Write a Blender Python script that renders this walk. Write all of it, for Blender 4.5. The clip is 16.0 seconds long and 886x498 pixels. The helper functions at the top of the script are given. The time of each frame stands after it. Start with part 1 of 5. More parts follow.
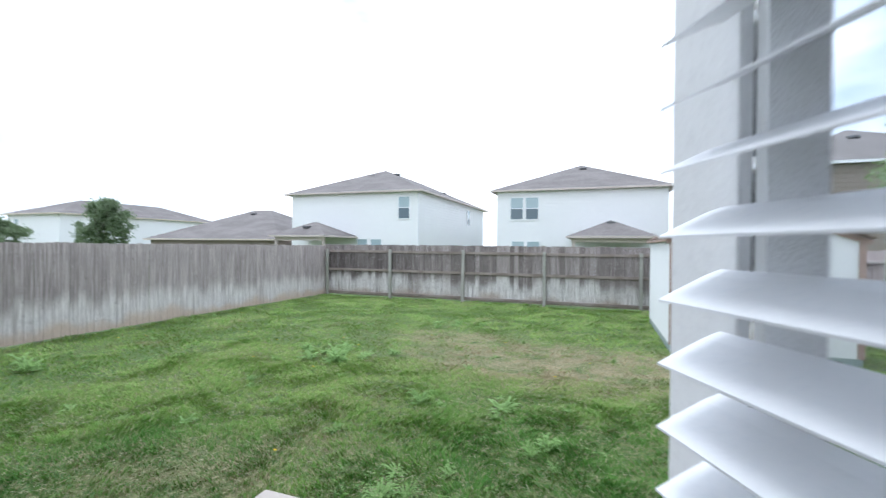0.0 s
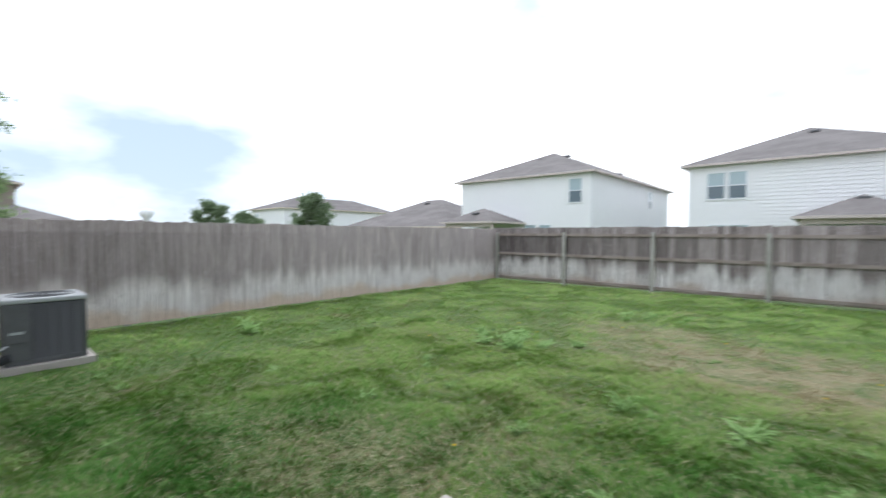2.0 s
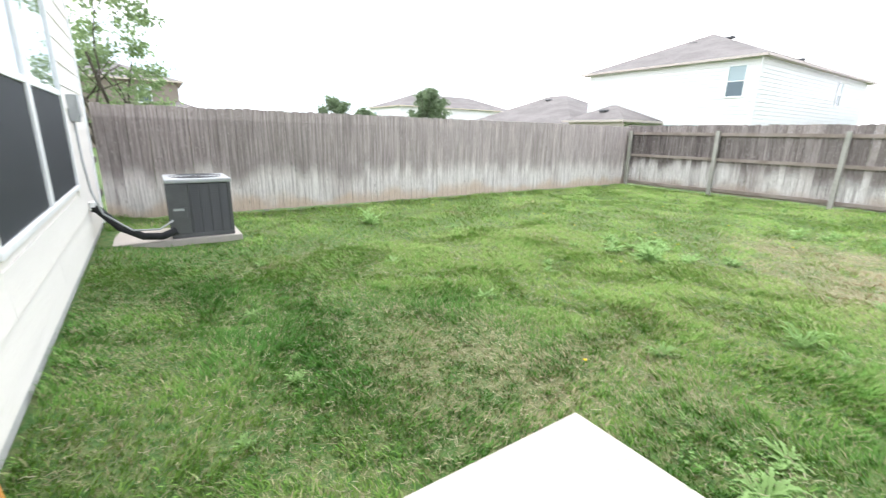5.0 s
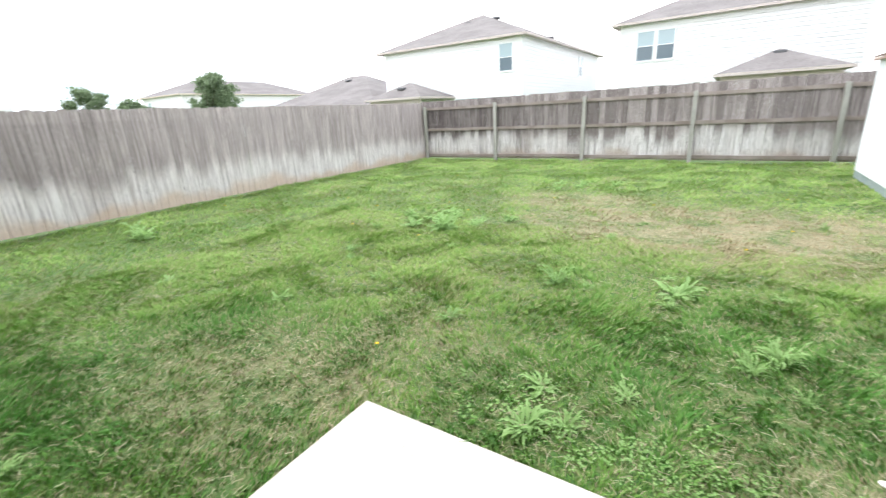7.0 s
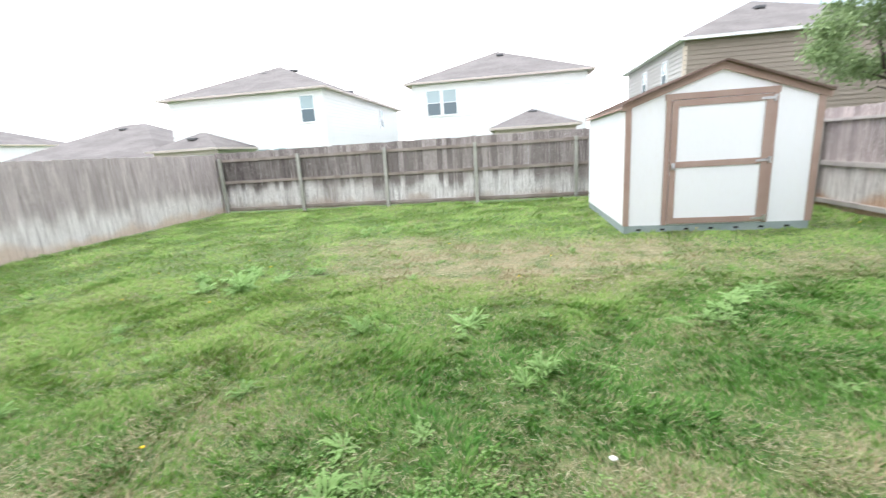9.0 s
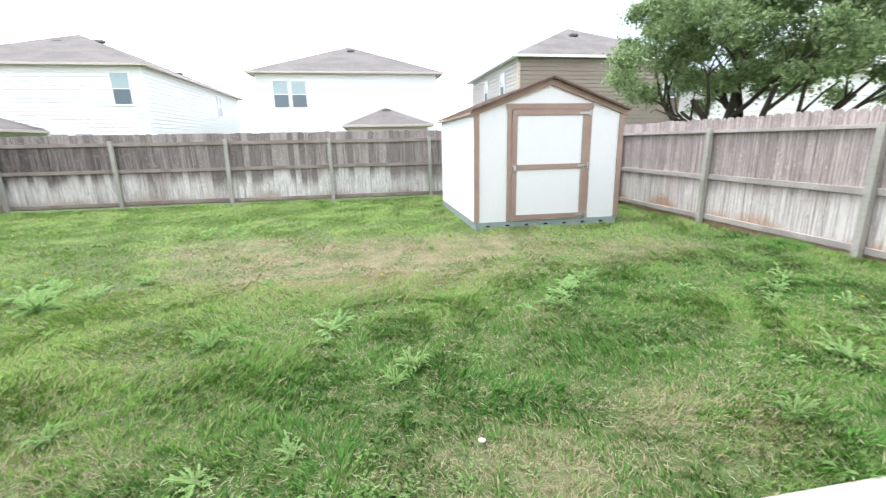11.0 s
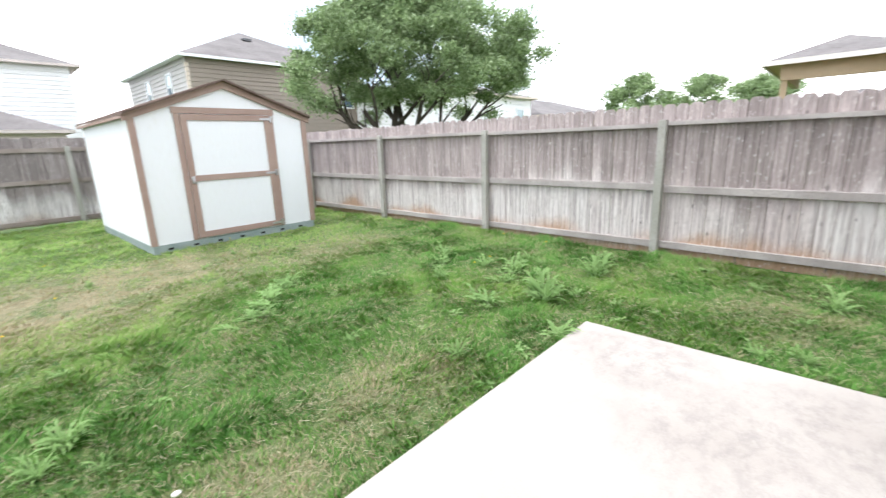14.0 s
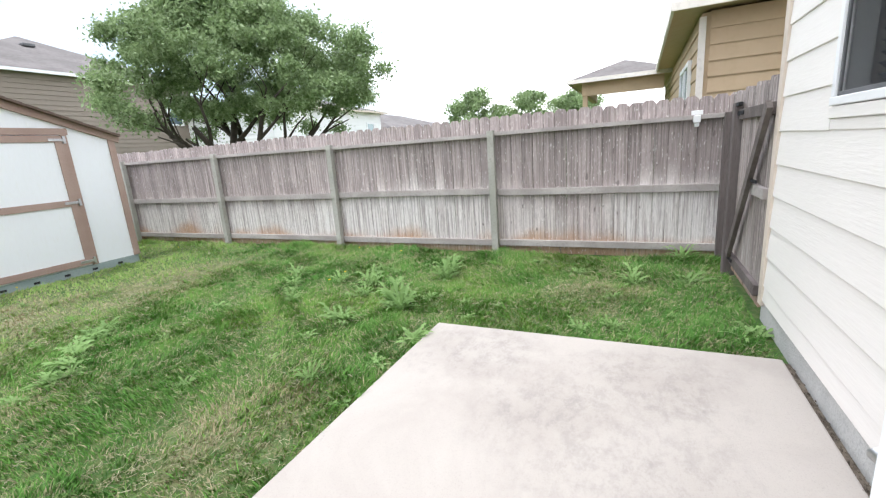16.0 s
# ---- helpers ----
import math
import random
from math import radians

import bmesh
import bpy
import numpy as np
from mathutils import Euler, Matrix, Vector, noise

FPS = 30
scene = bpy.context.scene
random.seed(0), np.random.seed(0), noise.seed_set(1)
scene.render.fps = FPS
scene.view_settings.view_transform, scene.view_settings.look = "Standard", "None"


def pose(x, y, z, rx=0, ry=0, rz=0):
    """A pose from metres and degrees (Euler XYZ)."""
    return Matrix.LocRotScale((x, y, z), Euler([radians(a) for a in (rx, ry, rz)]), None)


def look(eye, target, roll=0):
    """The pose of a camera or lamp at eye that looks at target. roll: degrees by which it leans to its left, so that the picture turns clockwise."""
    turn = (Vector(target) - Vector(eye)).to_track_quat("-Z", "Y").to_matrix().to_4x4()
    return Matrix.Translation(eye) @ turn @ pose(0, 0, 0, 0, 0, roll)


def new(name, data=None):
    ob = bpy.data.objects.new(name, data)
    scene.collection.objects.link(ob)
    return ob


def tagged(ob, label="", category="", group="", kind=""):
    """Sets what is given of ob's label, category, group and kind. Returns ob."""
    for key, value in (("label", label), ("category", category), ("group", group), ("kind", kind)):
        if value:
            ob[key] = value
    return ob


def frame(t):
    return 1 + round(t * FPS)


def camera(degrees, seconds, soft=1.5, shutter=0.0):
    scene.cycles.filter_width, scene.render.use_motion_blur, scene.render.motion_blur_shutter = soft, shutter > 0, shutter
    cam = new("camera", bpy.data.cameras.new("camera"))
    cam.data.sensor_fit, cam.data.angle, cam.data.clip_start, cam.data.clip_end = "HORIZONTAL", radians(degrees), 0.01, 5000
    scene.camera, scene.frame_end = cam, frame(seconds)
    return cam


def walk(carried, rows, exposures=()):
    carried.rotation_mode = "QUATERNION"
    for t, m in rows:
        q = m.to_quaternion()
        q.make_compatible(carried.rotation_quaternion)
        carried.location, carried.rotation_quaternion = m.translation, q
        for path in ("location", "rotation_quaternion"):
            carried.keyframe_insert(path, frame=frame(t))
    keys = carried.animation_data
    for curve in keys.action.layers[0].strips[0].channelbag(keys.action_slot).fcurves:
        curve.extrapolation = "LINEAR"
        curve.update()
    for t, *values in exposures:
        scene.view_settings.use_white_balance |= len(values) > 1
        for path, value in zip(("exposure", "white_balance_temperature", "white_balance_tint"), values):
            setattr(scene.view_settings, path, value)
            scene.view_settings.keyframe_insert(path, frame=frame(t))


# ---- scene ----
cam = camera(91.5, 16.0, 1.25, 0.5)
PATH = [
    (0, (-2.68, -0.098, 1.822), (-3.362, 1.782, 1.811), 0.6),
    (0.5, (-2.725, 0.143, 1.749), (-3.609, 1.937, 1.769), -1.4),
    (1, (-2.87, 0.334, 1.661), (-3.929, 2.03, 1.714), -0.4),
    (1.5, (-3.038, 0.445, 1.626), (-4.159, 2.102, 1.628), 1.1),
    (2, (-3.259, 0.48, 1.615), (-4.585, 1.976, 1.548), 0.3),
    (2.5, (-3.449, 0.59, 1.549), (-5.126, 1.673, 1.423), 0.6),
    (3, (-3.525, 0.571, 1.578), (-5.336, 1.398, 1.389), -1.4),
    (3.2, (-3.549, 0.571, 1.587), (-5.38, 1.325, 1.307), -1.4),
    (5.3, (-3.683, 0.732, 1.463), (-5.22, 1.89, 0.919), 0.9),
    (5.5, (-3.665, 0.774, 1.464), (-5.155, 1.984, 0.903), 0.3),
    (6, (-3.611, 0.875, 1.466), (-4.968, 2.218, 0.869), -1.1),
    (6.5, (-3.555, 0.962, 1.47), (-4.764, 2.434, 0.859), -2.3),
    (7, (-3.489, 1.027, 1.482), (-4.541, 2.618, 0.882), -3.0),
    (7.5, (-3.412, 1.068, 1.49), (-4.28, 2.776, 0.918), -3.7),
    (8, (-3.341, 1.101, 1.496), (-4.023, 2.906, 0.972), -4.6),
    (8.5, (-3.293, 1.122, 1.515), (-3.85, 2.978, 1.019), -6.3),
    (9, (-3.263, 1.128, 1.52), (-3.589, 3.051, 1.076), -3.7),
    (9.2, (-3.231, 1.12, 1.525), (-3.473, 3.056, 1.084), -2.9),
    (11.5, (-3.333, 1.158, 1.518), (-2.85, 3.034, 1.024), -1.4),
    (12, (-3.316, 1.155, 1.511), (-2.652, 2.975, 1.012), -1.6),
    (12.5, (-3.276, 1.152, 1.504), (-2.412, 2.882, 0.994), -1.4),
    (13, (-3.236, 1.12, 1.509), (-2.174, 2.735, 0.993), -1.4),
    (13.5, (-3.203, 1.101, 1.495), (-1.96, 2.585, 0.994), -1.6),
    (14, (-3.17, 1.048, 1.487), (-1.744, 2.366, 1.008), -2.0),
    (14.5, (-3.126, 0.999, 1.478), (-1.557, 2.143, 1.001), -2.4),
    (15, (-3.115, 0.961, 1.477), (-1.416, 1.899, 0.994), -3.1),
    (15.5, (-3.094, 0.924, 1.48), (-1.338, 1.76, 1.011), -3.9),
    (16, (-3.088, 0.91, 1.472), (-1.318, 1.725, 1.02), -4.1),
]
EXPO = [(0.0, 1.08, 5700, 8), (0.5, 0.85, 5800, 8), (1.5, 0.86, 5950, 9), (3.2, 0.95, 5950, 9), (5.3, 1.80, 6250, 10), (9.0, 1.70, 6200, 10), (13.0, 1.67, 6150, 10), (14.4, 1.60, 6150, 10), (16.0, 1.42, 6150, 10)]
walk(cam, [(t, look(eye, target, roll)) for t, eye, target, roll in PATH], EXPO)

# ---- world and sun: bright broken overcast ----
world = bpy.data.worlds.new("world")
scene.world = world
world.use_nodes = True
wt = world.node_tree
wn, wl = wt.nodes, wt.links
sky = wn.new("ShaderNodeTexSky")
sky.sky_type = "NISHITA"
sky.sun_disc = False
sky.sun_elevation, sky.sun_rotation = radians(76), radians(284)
bg = wn["Background"]
bg.inputs["Strength"].default_value = 0.1
tcw = wn.new("ShaderNodeTexCoord")
mapw = wn.new("ShaderNodeMapping")
mapw.inputs["Scale"].default_value = (1.0, 1.0, 2.6)
mapw.inputs["Location"].default_value = (0.35, 0.1, 0.2)
noi = wn.new("ShaderNodeTexNoise")
noi.inputs["Scale"].default_value, noi.inputs["Detail"].default_value = 1.6, 6.0
noi.inputs["Roughness"].default_value = 0.5
ramp = wn.new("ShaderNodeValToRGB")
ramp.color_ramp.elements[0].position, ramp.color_ramp.elements[1].position = 0.375, 0.63
ramp.color_ramp.elements[0].color, ramp.color_ramp.elements[1].color = (0.0, 0.0, 0.0, 1), (1, 1, 1, 1)
mixw = wn.new("ShaderNodeMix")
mixw.data_type = "RGBA"
wl.new(tcw.outputs["Generated"], mapw.inputs["Vector"])
wl.new(mapw.outputs[0], noi.inputs["Vector"])
wl.new(noi.outputs["Fac"], ramp.inputs["Fac"])
wl.new(ramp.outputs["Color"], mixw.inputs[0])
thin_cloud = wn.new("ShaderNodeMix")
thin_cloud.data_type = "RGBA"
thin_cloud.inputs[0].default_value = 0.82
thin_cloud.inputs[7].default_value = (4.1, 4.65, 5.3, 1)
wl.new(sky.outputs["Color"], thin_cloud.inputs[6])
wl.new(thin_cloud.outputs[2], mixw.inputs[6])
mixw.inputs[7].default_value = (12.0, 11.8, 11.7, 1)
wl.new(mixw.outputs[2], bg.inputs["Color"])
sun_data = bpy.data.lights.new("sun", "SUN")
sun_data.energy, sun_data.angle, sun_data.color = 1.1, radians(25), (1.0, 0.97, 0.92)
sun = new("sun", sun_data)
sun.matrix_world = look((-12, 8, 34), (-4, 6, 0))


# ---- materials ----
def nodes_of(name, rough=0.8, metal=0.0, spec=0.3):
    m = bpy.data.materials.new(name)
    m.use_nodes = True
    nt = m.node_tree
    b = nt.nodes["Principled BSDF"]
    b.inputs["Roughness"].default_value, b.inputs["Metallic"].default_value = rough, metal
    b.inputs["Specular IOR Level"].default_value = spec
    return m, nt, b


def rgb(c):
    return (c[0], c[1], c[2], 1)


def noise_fac(nt, scale, detail=4.0, stretch=(1, 1, 1), world_space=False, rough=0.55, shift=None, distortion=0.0):
    if world_space:
        co = nt.nodes.new("ShaderNodeNewGeometry").outputs["Position"]
    else:
        co = nt.nodes.new("ShaderNodeTexCoord").outputs["Object"]
    mp = nt.nodes.new("ShaderNodeMapping")
    mp.inputs["Scale"].default_value = stretch
    nt.links.new(co, mp.inputs["Vector"])
    if shift is not None:
        nt.links.new(shift, mp.inputs["Location"])
    n = nt.nodes.new("ShaderNodeTexNoise")
    n.inputs["Scale"].default_value, n.inputs["Detail"].default_value, n.inputs["Roughness"].default_value = scale, detail, rough
    n.inputs["Distortion"].default_value = distortion
    nt.links.new(mp.outputs[0], n.inputs["Vector"])
    return n.outputs["Fac"]


def ramped(nt, fac, lo, hi, a=0.0, b=1.0):
    r = nt.nodes.new("ShaderNodeMapRange")
    r.interpolation_type = "SMOOTHSTEP"
    for i, v in zip((1, 2, 3, 4), (lo, hi, a, b)):
        r.inputs[i].default_value = v
    nt.links.new(fac, r.inputs[0])
    return r.outputs[0]


def mixed(nt, fac, a, b):
    m = nt.nodes.new("ShaderNodeMix")
    m.data_type = "RGBA"
    for i, v in ((0, fac), (6, a), (7, b)):
        if isinstance(v, (int, float)):
            m.inputs[i].default_value = v
        elif isinstance(v, tuple):
            m.inputs[i].default_value = rgb(v)
        else:
            nt.links.new(v, m.inputs[i])
    return m.outputs[2]


def calc(nt, op, a, b):
    m = nt.nodes.new("ShaderNodeMath")
    m.operation = op
    for i, v in ((0, a), (1, b)):
        if isinstance(v, (int, float)):
            m.inputs[i].default_value = v
        else:
            nt.links.new(v, m.inputs[i])
    return m.outputs[0]


def bump(nt, b, height, strength=0.3, distance=0.01):
    n = nt.nodes.new("ShaderNodeBump")
    n.inputs["Strength"].default_value, n.inputs["Distance"].default_value = strength, distance
    nt.links.new(height, n.inputs["Height"])
    nt.links.new(n.outputs[0], b.inputs["Normal"])


def surf(name, c1, c2, scale=3.0, fine=60.0, rough=0.8, metal=0.0, bumps=0.25, stretch=(1, 1, 1), spec=0.3, c3=None):
    """A surface of two or three tones at two scales, with fine relief."""
    m, nt, b = nodes_of(name, rough, metal, spec)
    big = noise_fac(nt, scale, 5.0, stretch)
    small = noise_fac(nt, fine, 3.0, stretch)
    col = mixed(nt, ramped(nt, big, 0.35, 0.65), c1, c2)
    dark = tuple(v * 0.8 for v in c1) if c3 is None else c3
    col = mixed(nt, ramped(nt, small, 0.48, 0.75, 0.0, 0.6), col, dark)
    nt.links.new(col, b.inputs["Base Color"])
    nt.links.new(ramped(nt, small, 0.3, 0.7, max(rough - 0.08, 0.05), min(rough + 0.08, 1.0)), b.inputs["Roughness"])
    bump(nt, b, small, bumps)
    return m


def axis_out(nt, axis, world_space=True):
    s = nt.nodes.new("ShaderNodeSeparateXYZ")
    co = nt.nodes.new("ShaderNodeNewGeometry").outputs["Position"] if world_space else nt.nodes.new("ShaderNodeTexCoord").outputs["Object"]
    nt.links.new(co, s.inputs[0])
    return s.outputs["XYZ".index(axis)]


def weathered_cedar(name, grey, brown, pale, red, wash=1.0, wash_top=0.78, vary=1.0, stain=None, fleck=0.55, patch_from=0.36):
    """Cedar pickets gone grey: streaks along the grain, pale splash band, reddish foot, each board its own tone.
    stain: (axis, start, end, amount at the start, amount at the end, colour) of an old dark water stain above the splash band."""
    m, nt, b = nodes_of(name, 0.88, 0.0, 0.2)
    oi = nt.nodes.new("ShaderNodeObjectInfo").outputs["Random"]
    cx = nt.nodes.new("ShaderNodeCombineXYZ")
    nt.links.new(calc(nt, "MULTIPLY", oi, 37.0), cx.inputs[0])
    nt.links.new(calc(nt, "MULTIPLY", oi, 11.0), cx.inputs[2])
    grain = noise_fac(nt, 5.0, 6.0, (8, 8, 0.20), False, 0.62, cx.outputs[0], 0.12)
    fine = noise_fac(nt, 40.0, 3.0, (6, 6, 0.25), False, 0.6, cx.outputs[0])
    blot = noise_fac(nt, 1.3, 4.0, (1, 1, 0.8), True)
    cloud = noise_fac(nt, 3.4, 5.0, (1, 1, 0.45), True, 0.62)
    col = mixed(nt, ramped(nt, grain, 0.38, 0.62), tuple(v * 0.70 for v in grey), tuple(v * 1.08 for v in brown))
    pick = nt.nodes.new("ShaderNodeTexWhiteNoise")
    pick.noise_dimensions = "1D"
    nt.links.new(calc(nt, "MULTIPLY", oi, 91.0), pick.inputs["W"])
    tone = pick.outputs["Value"]
    col = mixed(nt, ramped(nt, tone, 0.55, 1.0, 0.0, 0.75 * vary), col, tuple(v * 0.52 for v in grey))
    col = mixed(nt, ramped(nt, tone, 0.0, 0.45, 0.65 * vary, 0.0), col, tuple(min(0.8, v * 1.30) for v in brown))
    col = mixed(nt, ramped(nt, blot, 0.45, 0.7, 0.0, 0.5), col, tuple(v * 0.72 for v in brown))
    col = mixed(nt, ramped(nt, cloud, 0.52, 0.72, 0.0, 0.55), col, tuple(v * 0.62 for v in grey))
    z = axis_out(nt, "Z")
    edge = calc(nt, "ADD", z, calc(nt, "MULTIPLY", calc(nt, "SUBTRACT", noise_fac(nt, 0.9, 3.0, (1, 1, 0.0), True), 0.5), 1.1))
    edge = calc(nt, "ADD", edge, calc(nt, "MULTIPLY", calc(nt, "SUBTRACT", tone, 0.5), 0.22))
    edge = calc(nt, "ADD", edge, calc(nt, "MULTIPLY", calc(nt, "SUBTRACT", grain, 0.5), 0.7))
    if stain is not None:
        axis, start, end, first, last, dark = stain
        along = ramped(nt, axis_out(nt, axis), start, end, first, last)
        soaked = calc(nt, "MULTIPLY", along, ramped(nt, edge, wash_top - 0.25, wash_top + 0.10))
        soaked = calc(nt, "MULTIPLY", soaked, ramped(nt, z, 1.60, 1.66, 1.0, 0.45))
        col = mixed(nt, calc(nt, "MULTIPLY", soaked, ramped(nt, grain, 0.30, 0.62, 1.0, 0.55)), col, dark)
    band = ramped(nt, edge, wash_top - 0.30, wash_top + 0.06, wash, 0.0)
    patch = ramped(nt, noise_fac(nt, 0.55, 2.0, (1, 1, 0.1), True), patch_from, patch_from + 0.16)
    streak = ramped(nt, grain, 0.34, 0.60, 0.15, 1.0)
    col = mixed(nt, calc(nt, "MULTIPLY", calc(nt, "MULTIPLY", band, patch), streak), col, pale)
    foot = ramped(nt, calc(nt, "ADD", z, calc(nt, "MULTIPLY", calc(nt, "SUBTRACT", blot, 0.5), 0.8)), 0.08, 0.36, 0.75, 0.0)
    col = mixed(nt, foot, col, red)
    knots = ramped(nt, noise_fac(nt, 6.0, 1.0, (3, 3, 1.2), False, 0.5, cx.outputs[0]), 0.70, 0.76, 0.0, 0.7)
    col = mixed(nt, knots, col, tuple(v * 0.4 for v in grey))
    col = mixed(nt, ramped(nt, fine, 0.46, 0.72, 0.0, 0.40 + 0.35 * vary), col, tuple(v * 0.42 for v in grey))
    flecks = ramped(nt, noise_fac(nt, 26.0, 3.0, (2.2, 2.2, 0.55), False, 0.6, cx.outputs[0]), 0.60, 0.68, 0.0, fleck)
    col = mixed(nt, flecks, col, pale)
    nt.links.new(col, b.inputs["Base Color"])
    bump(nt, b, calc(nt, "ADD", grain, fine), 0.5, 0.004)
    return m


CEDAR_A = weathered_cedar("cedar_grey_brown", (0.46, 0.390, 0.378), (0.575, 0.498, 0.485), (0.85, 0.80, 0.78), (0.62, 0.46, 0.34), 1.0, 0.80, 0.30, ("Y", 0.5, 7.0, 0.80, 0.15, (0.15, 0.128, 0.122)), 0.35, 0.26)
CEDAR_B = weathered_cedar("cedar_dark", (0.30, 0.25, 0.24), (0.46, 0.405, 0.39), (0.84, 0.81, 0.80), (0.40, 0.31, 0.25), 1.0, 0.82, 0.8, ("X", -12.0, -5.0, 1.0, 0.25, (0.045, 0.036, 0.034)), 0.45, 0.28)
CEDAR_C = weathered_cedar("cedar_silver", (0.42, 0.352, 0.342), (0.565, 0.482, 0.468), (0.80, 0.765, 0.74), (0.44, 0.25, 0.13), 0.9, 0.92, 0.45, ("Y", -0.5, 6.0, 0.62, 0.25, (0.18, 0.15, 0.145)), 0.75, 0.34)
CEDAR_G = weathered_cedar("cedar_gate", (0.30, 0.255, 0.24), (0.42, 0.36, 0.34), (0.62, 0.57, 0.54), (0.40, 0.26, 0.17), 0.5, 0.60, 0.6, None, 0.4)
RAIL_B = surf("rail_dark", (0.24, 0.195, 0.17), (0.34, 0.29, 0.26), 2.0, 40, 0.9, bumps=0.4)
RAIL_C = surf("rail_silver", (0.34, 0.305, 0.29), (0.45, 0.41, 0.39), 2.0, 40, 0.9, bumps=0.4)
POST_G = surf("post_treated", (0.34, 0.335, 0.295), (0.44, 0.42, 0.385), 1.6, 30, 0.9, bumps=0.4)
GATE_M = surf("gate_wood_grey", (0.125, 0.105, 0.10), (0.19, 0.162, 0.155), 2.0, 34, 0.9, bumps=0.4, stretch=(3, 3, 0.4))
GATE_W = surf("gate_wood_dark", (0.115, 0.095, 0.088), (0.19, 0.165, 0.15), 3.0, 40, 0.9, bumps=0.4)
SIDING = surf("siding_cream", (0.83, 0.785, 0.745), (0.81, 0.765, 0.725), 0.8, 24, 0.6, bumps=0.16, stretch=(0.28, 1, 3.4), c3=(0.80, 0.755, 0.715))
TRIM_TAN = surf("trim_tan", (0.42, 0.33, 0.27), (0.46, 0.37, 0.30), 1.5, 50, 0.7)
CREAM = surf("cream_trim", (0.76, 0.70, 0.65), (0.80, 0.745, 0.69), 0.8, 12.0, 0.7, bumps=0.1)
DIRT = surf("damp_debris", (0.085, 0.067, 0.052), (0.20, 0.165, 0.13), 9.0, 60, 0.95, bumps=0.8)
FASCIA = surf("fascia_tan", (0.56, 0.48, 0.45), (0.60, 0.52, 0.49), 0.6, 10.0, 0.7, bumps=0.1)
TRIM_W = surf("trim_white", (0.88, 0.885, 0.90), (0.86, 0.865, 0.88), 2.0, 60, 0.5, bumps=0.08, c3=(0.8, 0.805, 0.82))
VINYL = surf("vinyl_white", (0.82, 0.82, 0.82), (0.78, 0.78, 0.79), 2.0, 80, 0.4, bumps=0.04, c3=(0.8, 0.8, 0.8))
SLAT_W = surf("slat_white", (0.90, 0.91, 0.94), (0.88, 0.89, 0.92), 3.0, 90, 0.45, bumps=0.04, c3=(0.84, 0.86, 0.9))
FOUND = surf("foundation_grey", (0.46, 0.455, 0.44), (0.54, 0.53, 0.51), 3.0, 70, 0.95, bumps=0.5)
SHED_W = surf("shed_white", (0.82, 0.825, 0.84), (0.80, 0.805, 0.82), 1.2, 30, 0.7, bumps=0.3, stretch=(1, 1, 0.3), c3=(0.79, 0.79, 0.78))
SHED_T = surf("shed_trim_brown", (0.34, 0.235, 0.195), (0.38, 0.275, 0.23), 2.0, 50, 0.75, c3=(0.32, 0.22, 0.18))
SHED_BASE = surf("shed_skid_green", (0.27, 0.33, 0.32), (0.33, 0.38, 0.37), 3.0, 50, 0.85)
SHINGLE = surf("shingle_brown_grey", (0.152, 0.138, 0.134), (0.198, 0.181, 0.176), 0.6, 7.0, 0.95, bumps=0.5, stretch=(1, 1, 3), c3=(0.11, 0.097, 0.092))
SHINGLE_D = surf("shed_shingle", (0.16, 0.11, 0.09), (0.21, 0.15, 0.125), 4.0, 40, 0.95, bumps=0.5)
H_WHITE = surf("house_white", (0.86, 0.855, 0.86), (0.84, 0.835, 0.84), 0.3, 5.0, 0.75, bumps=0.1, c3=(0.83, 0.825, 0.83))
H_BROWN = surf("house_brown", (0.27, 0.225, 0.19), (0.29, 0.245, 0.205), 0.3, 5.0, 0.75, bumps=0.1, c3=(0.255, 0.212, 0.178))
H_GREY = surf("house_pale_grey", (0.55, 0.53, 0.51), (0.52, 0.50, 0.48), 0.3, 5.0, 0.75, bumps=0.1, c3=(0.52, 0.5, 0.48))
H_TAN = surf("house_tan", (0.50, 0.375, 0.25), (0.53, 0.40, 0.27), 0.4, 8.0, 0.75, bumps=0.1, c3=(0.48, 0.36, 0.24))
H_PEACH = surf("house_peach", (0.62, 0.46, 0.32), (0.60, 0.44, 0.30), 0.4, 8.0, 0.8, bumps=0.1)
EAVE_TAN = surf("eave_cream", (0.66, 0.57, 0.48), (0.62, 0.53, 0.45), 0.6, 10.0, 0.7, bumps=0.1)
METAL_G = surf("metal_dark_grey", (0.085, 0.085, 0.09), (0.11, 0.11, 0.115), 4.0, 80, 0.5, bumps=0.1, spec=0.5)
METAL_L = surf("metal_pale_grey", (0.36, 0.37, 0.38), (0.42, 0.43, 0.44), 4.0, 80, 0.45, bumps=0.1, spec=0.5)
RUBBER = surf("foam_black", (0.018, 0.018, 0.02), (0.03, 0.03, 0.032), 6.0, 60, 0.8)
BRONZE = surf("tap_bronze", (0.075, 0.066, 0.05), (0.125, 0.105, 0.08), 12.0, 90, 0.4, 0.8)
STEEL = surf("steel", (0.55, 0.55, 0.56), (0.62, 0.62, 0.63), 12.0, 90, 0.35, 0.9, bumps=0.05)
SLAT_D = surf("blind_slat_grey", (0.30, 0.305, 0.32), (0.36, 0.365, 0.38), 3.0, 60, 0.6)
ORANGE = surf("stub_orange", (0.55, 0.26, 0.06), (0.48, 0.22, 0.05), 12.0, 90, 0.7)
SCREEN = surf("insect_screen", (0.020, 0.024, 0.030), (0.028, 0.033, 0.040), 30.0, 400, 0.6, bumps=0.3)
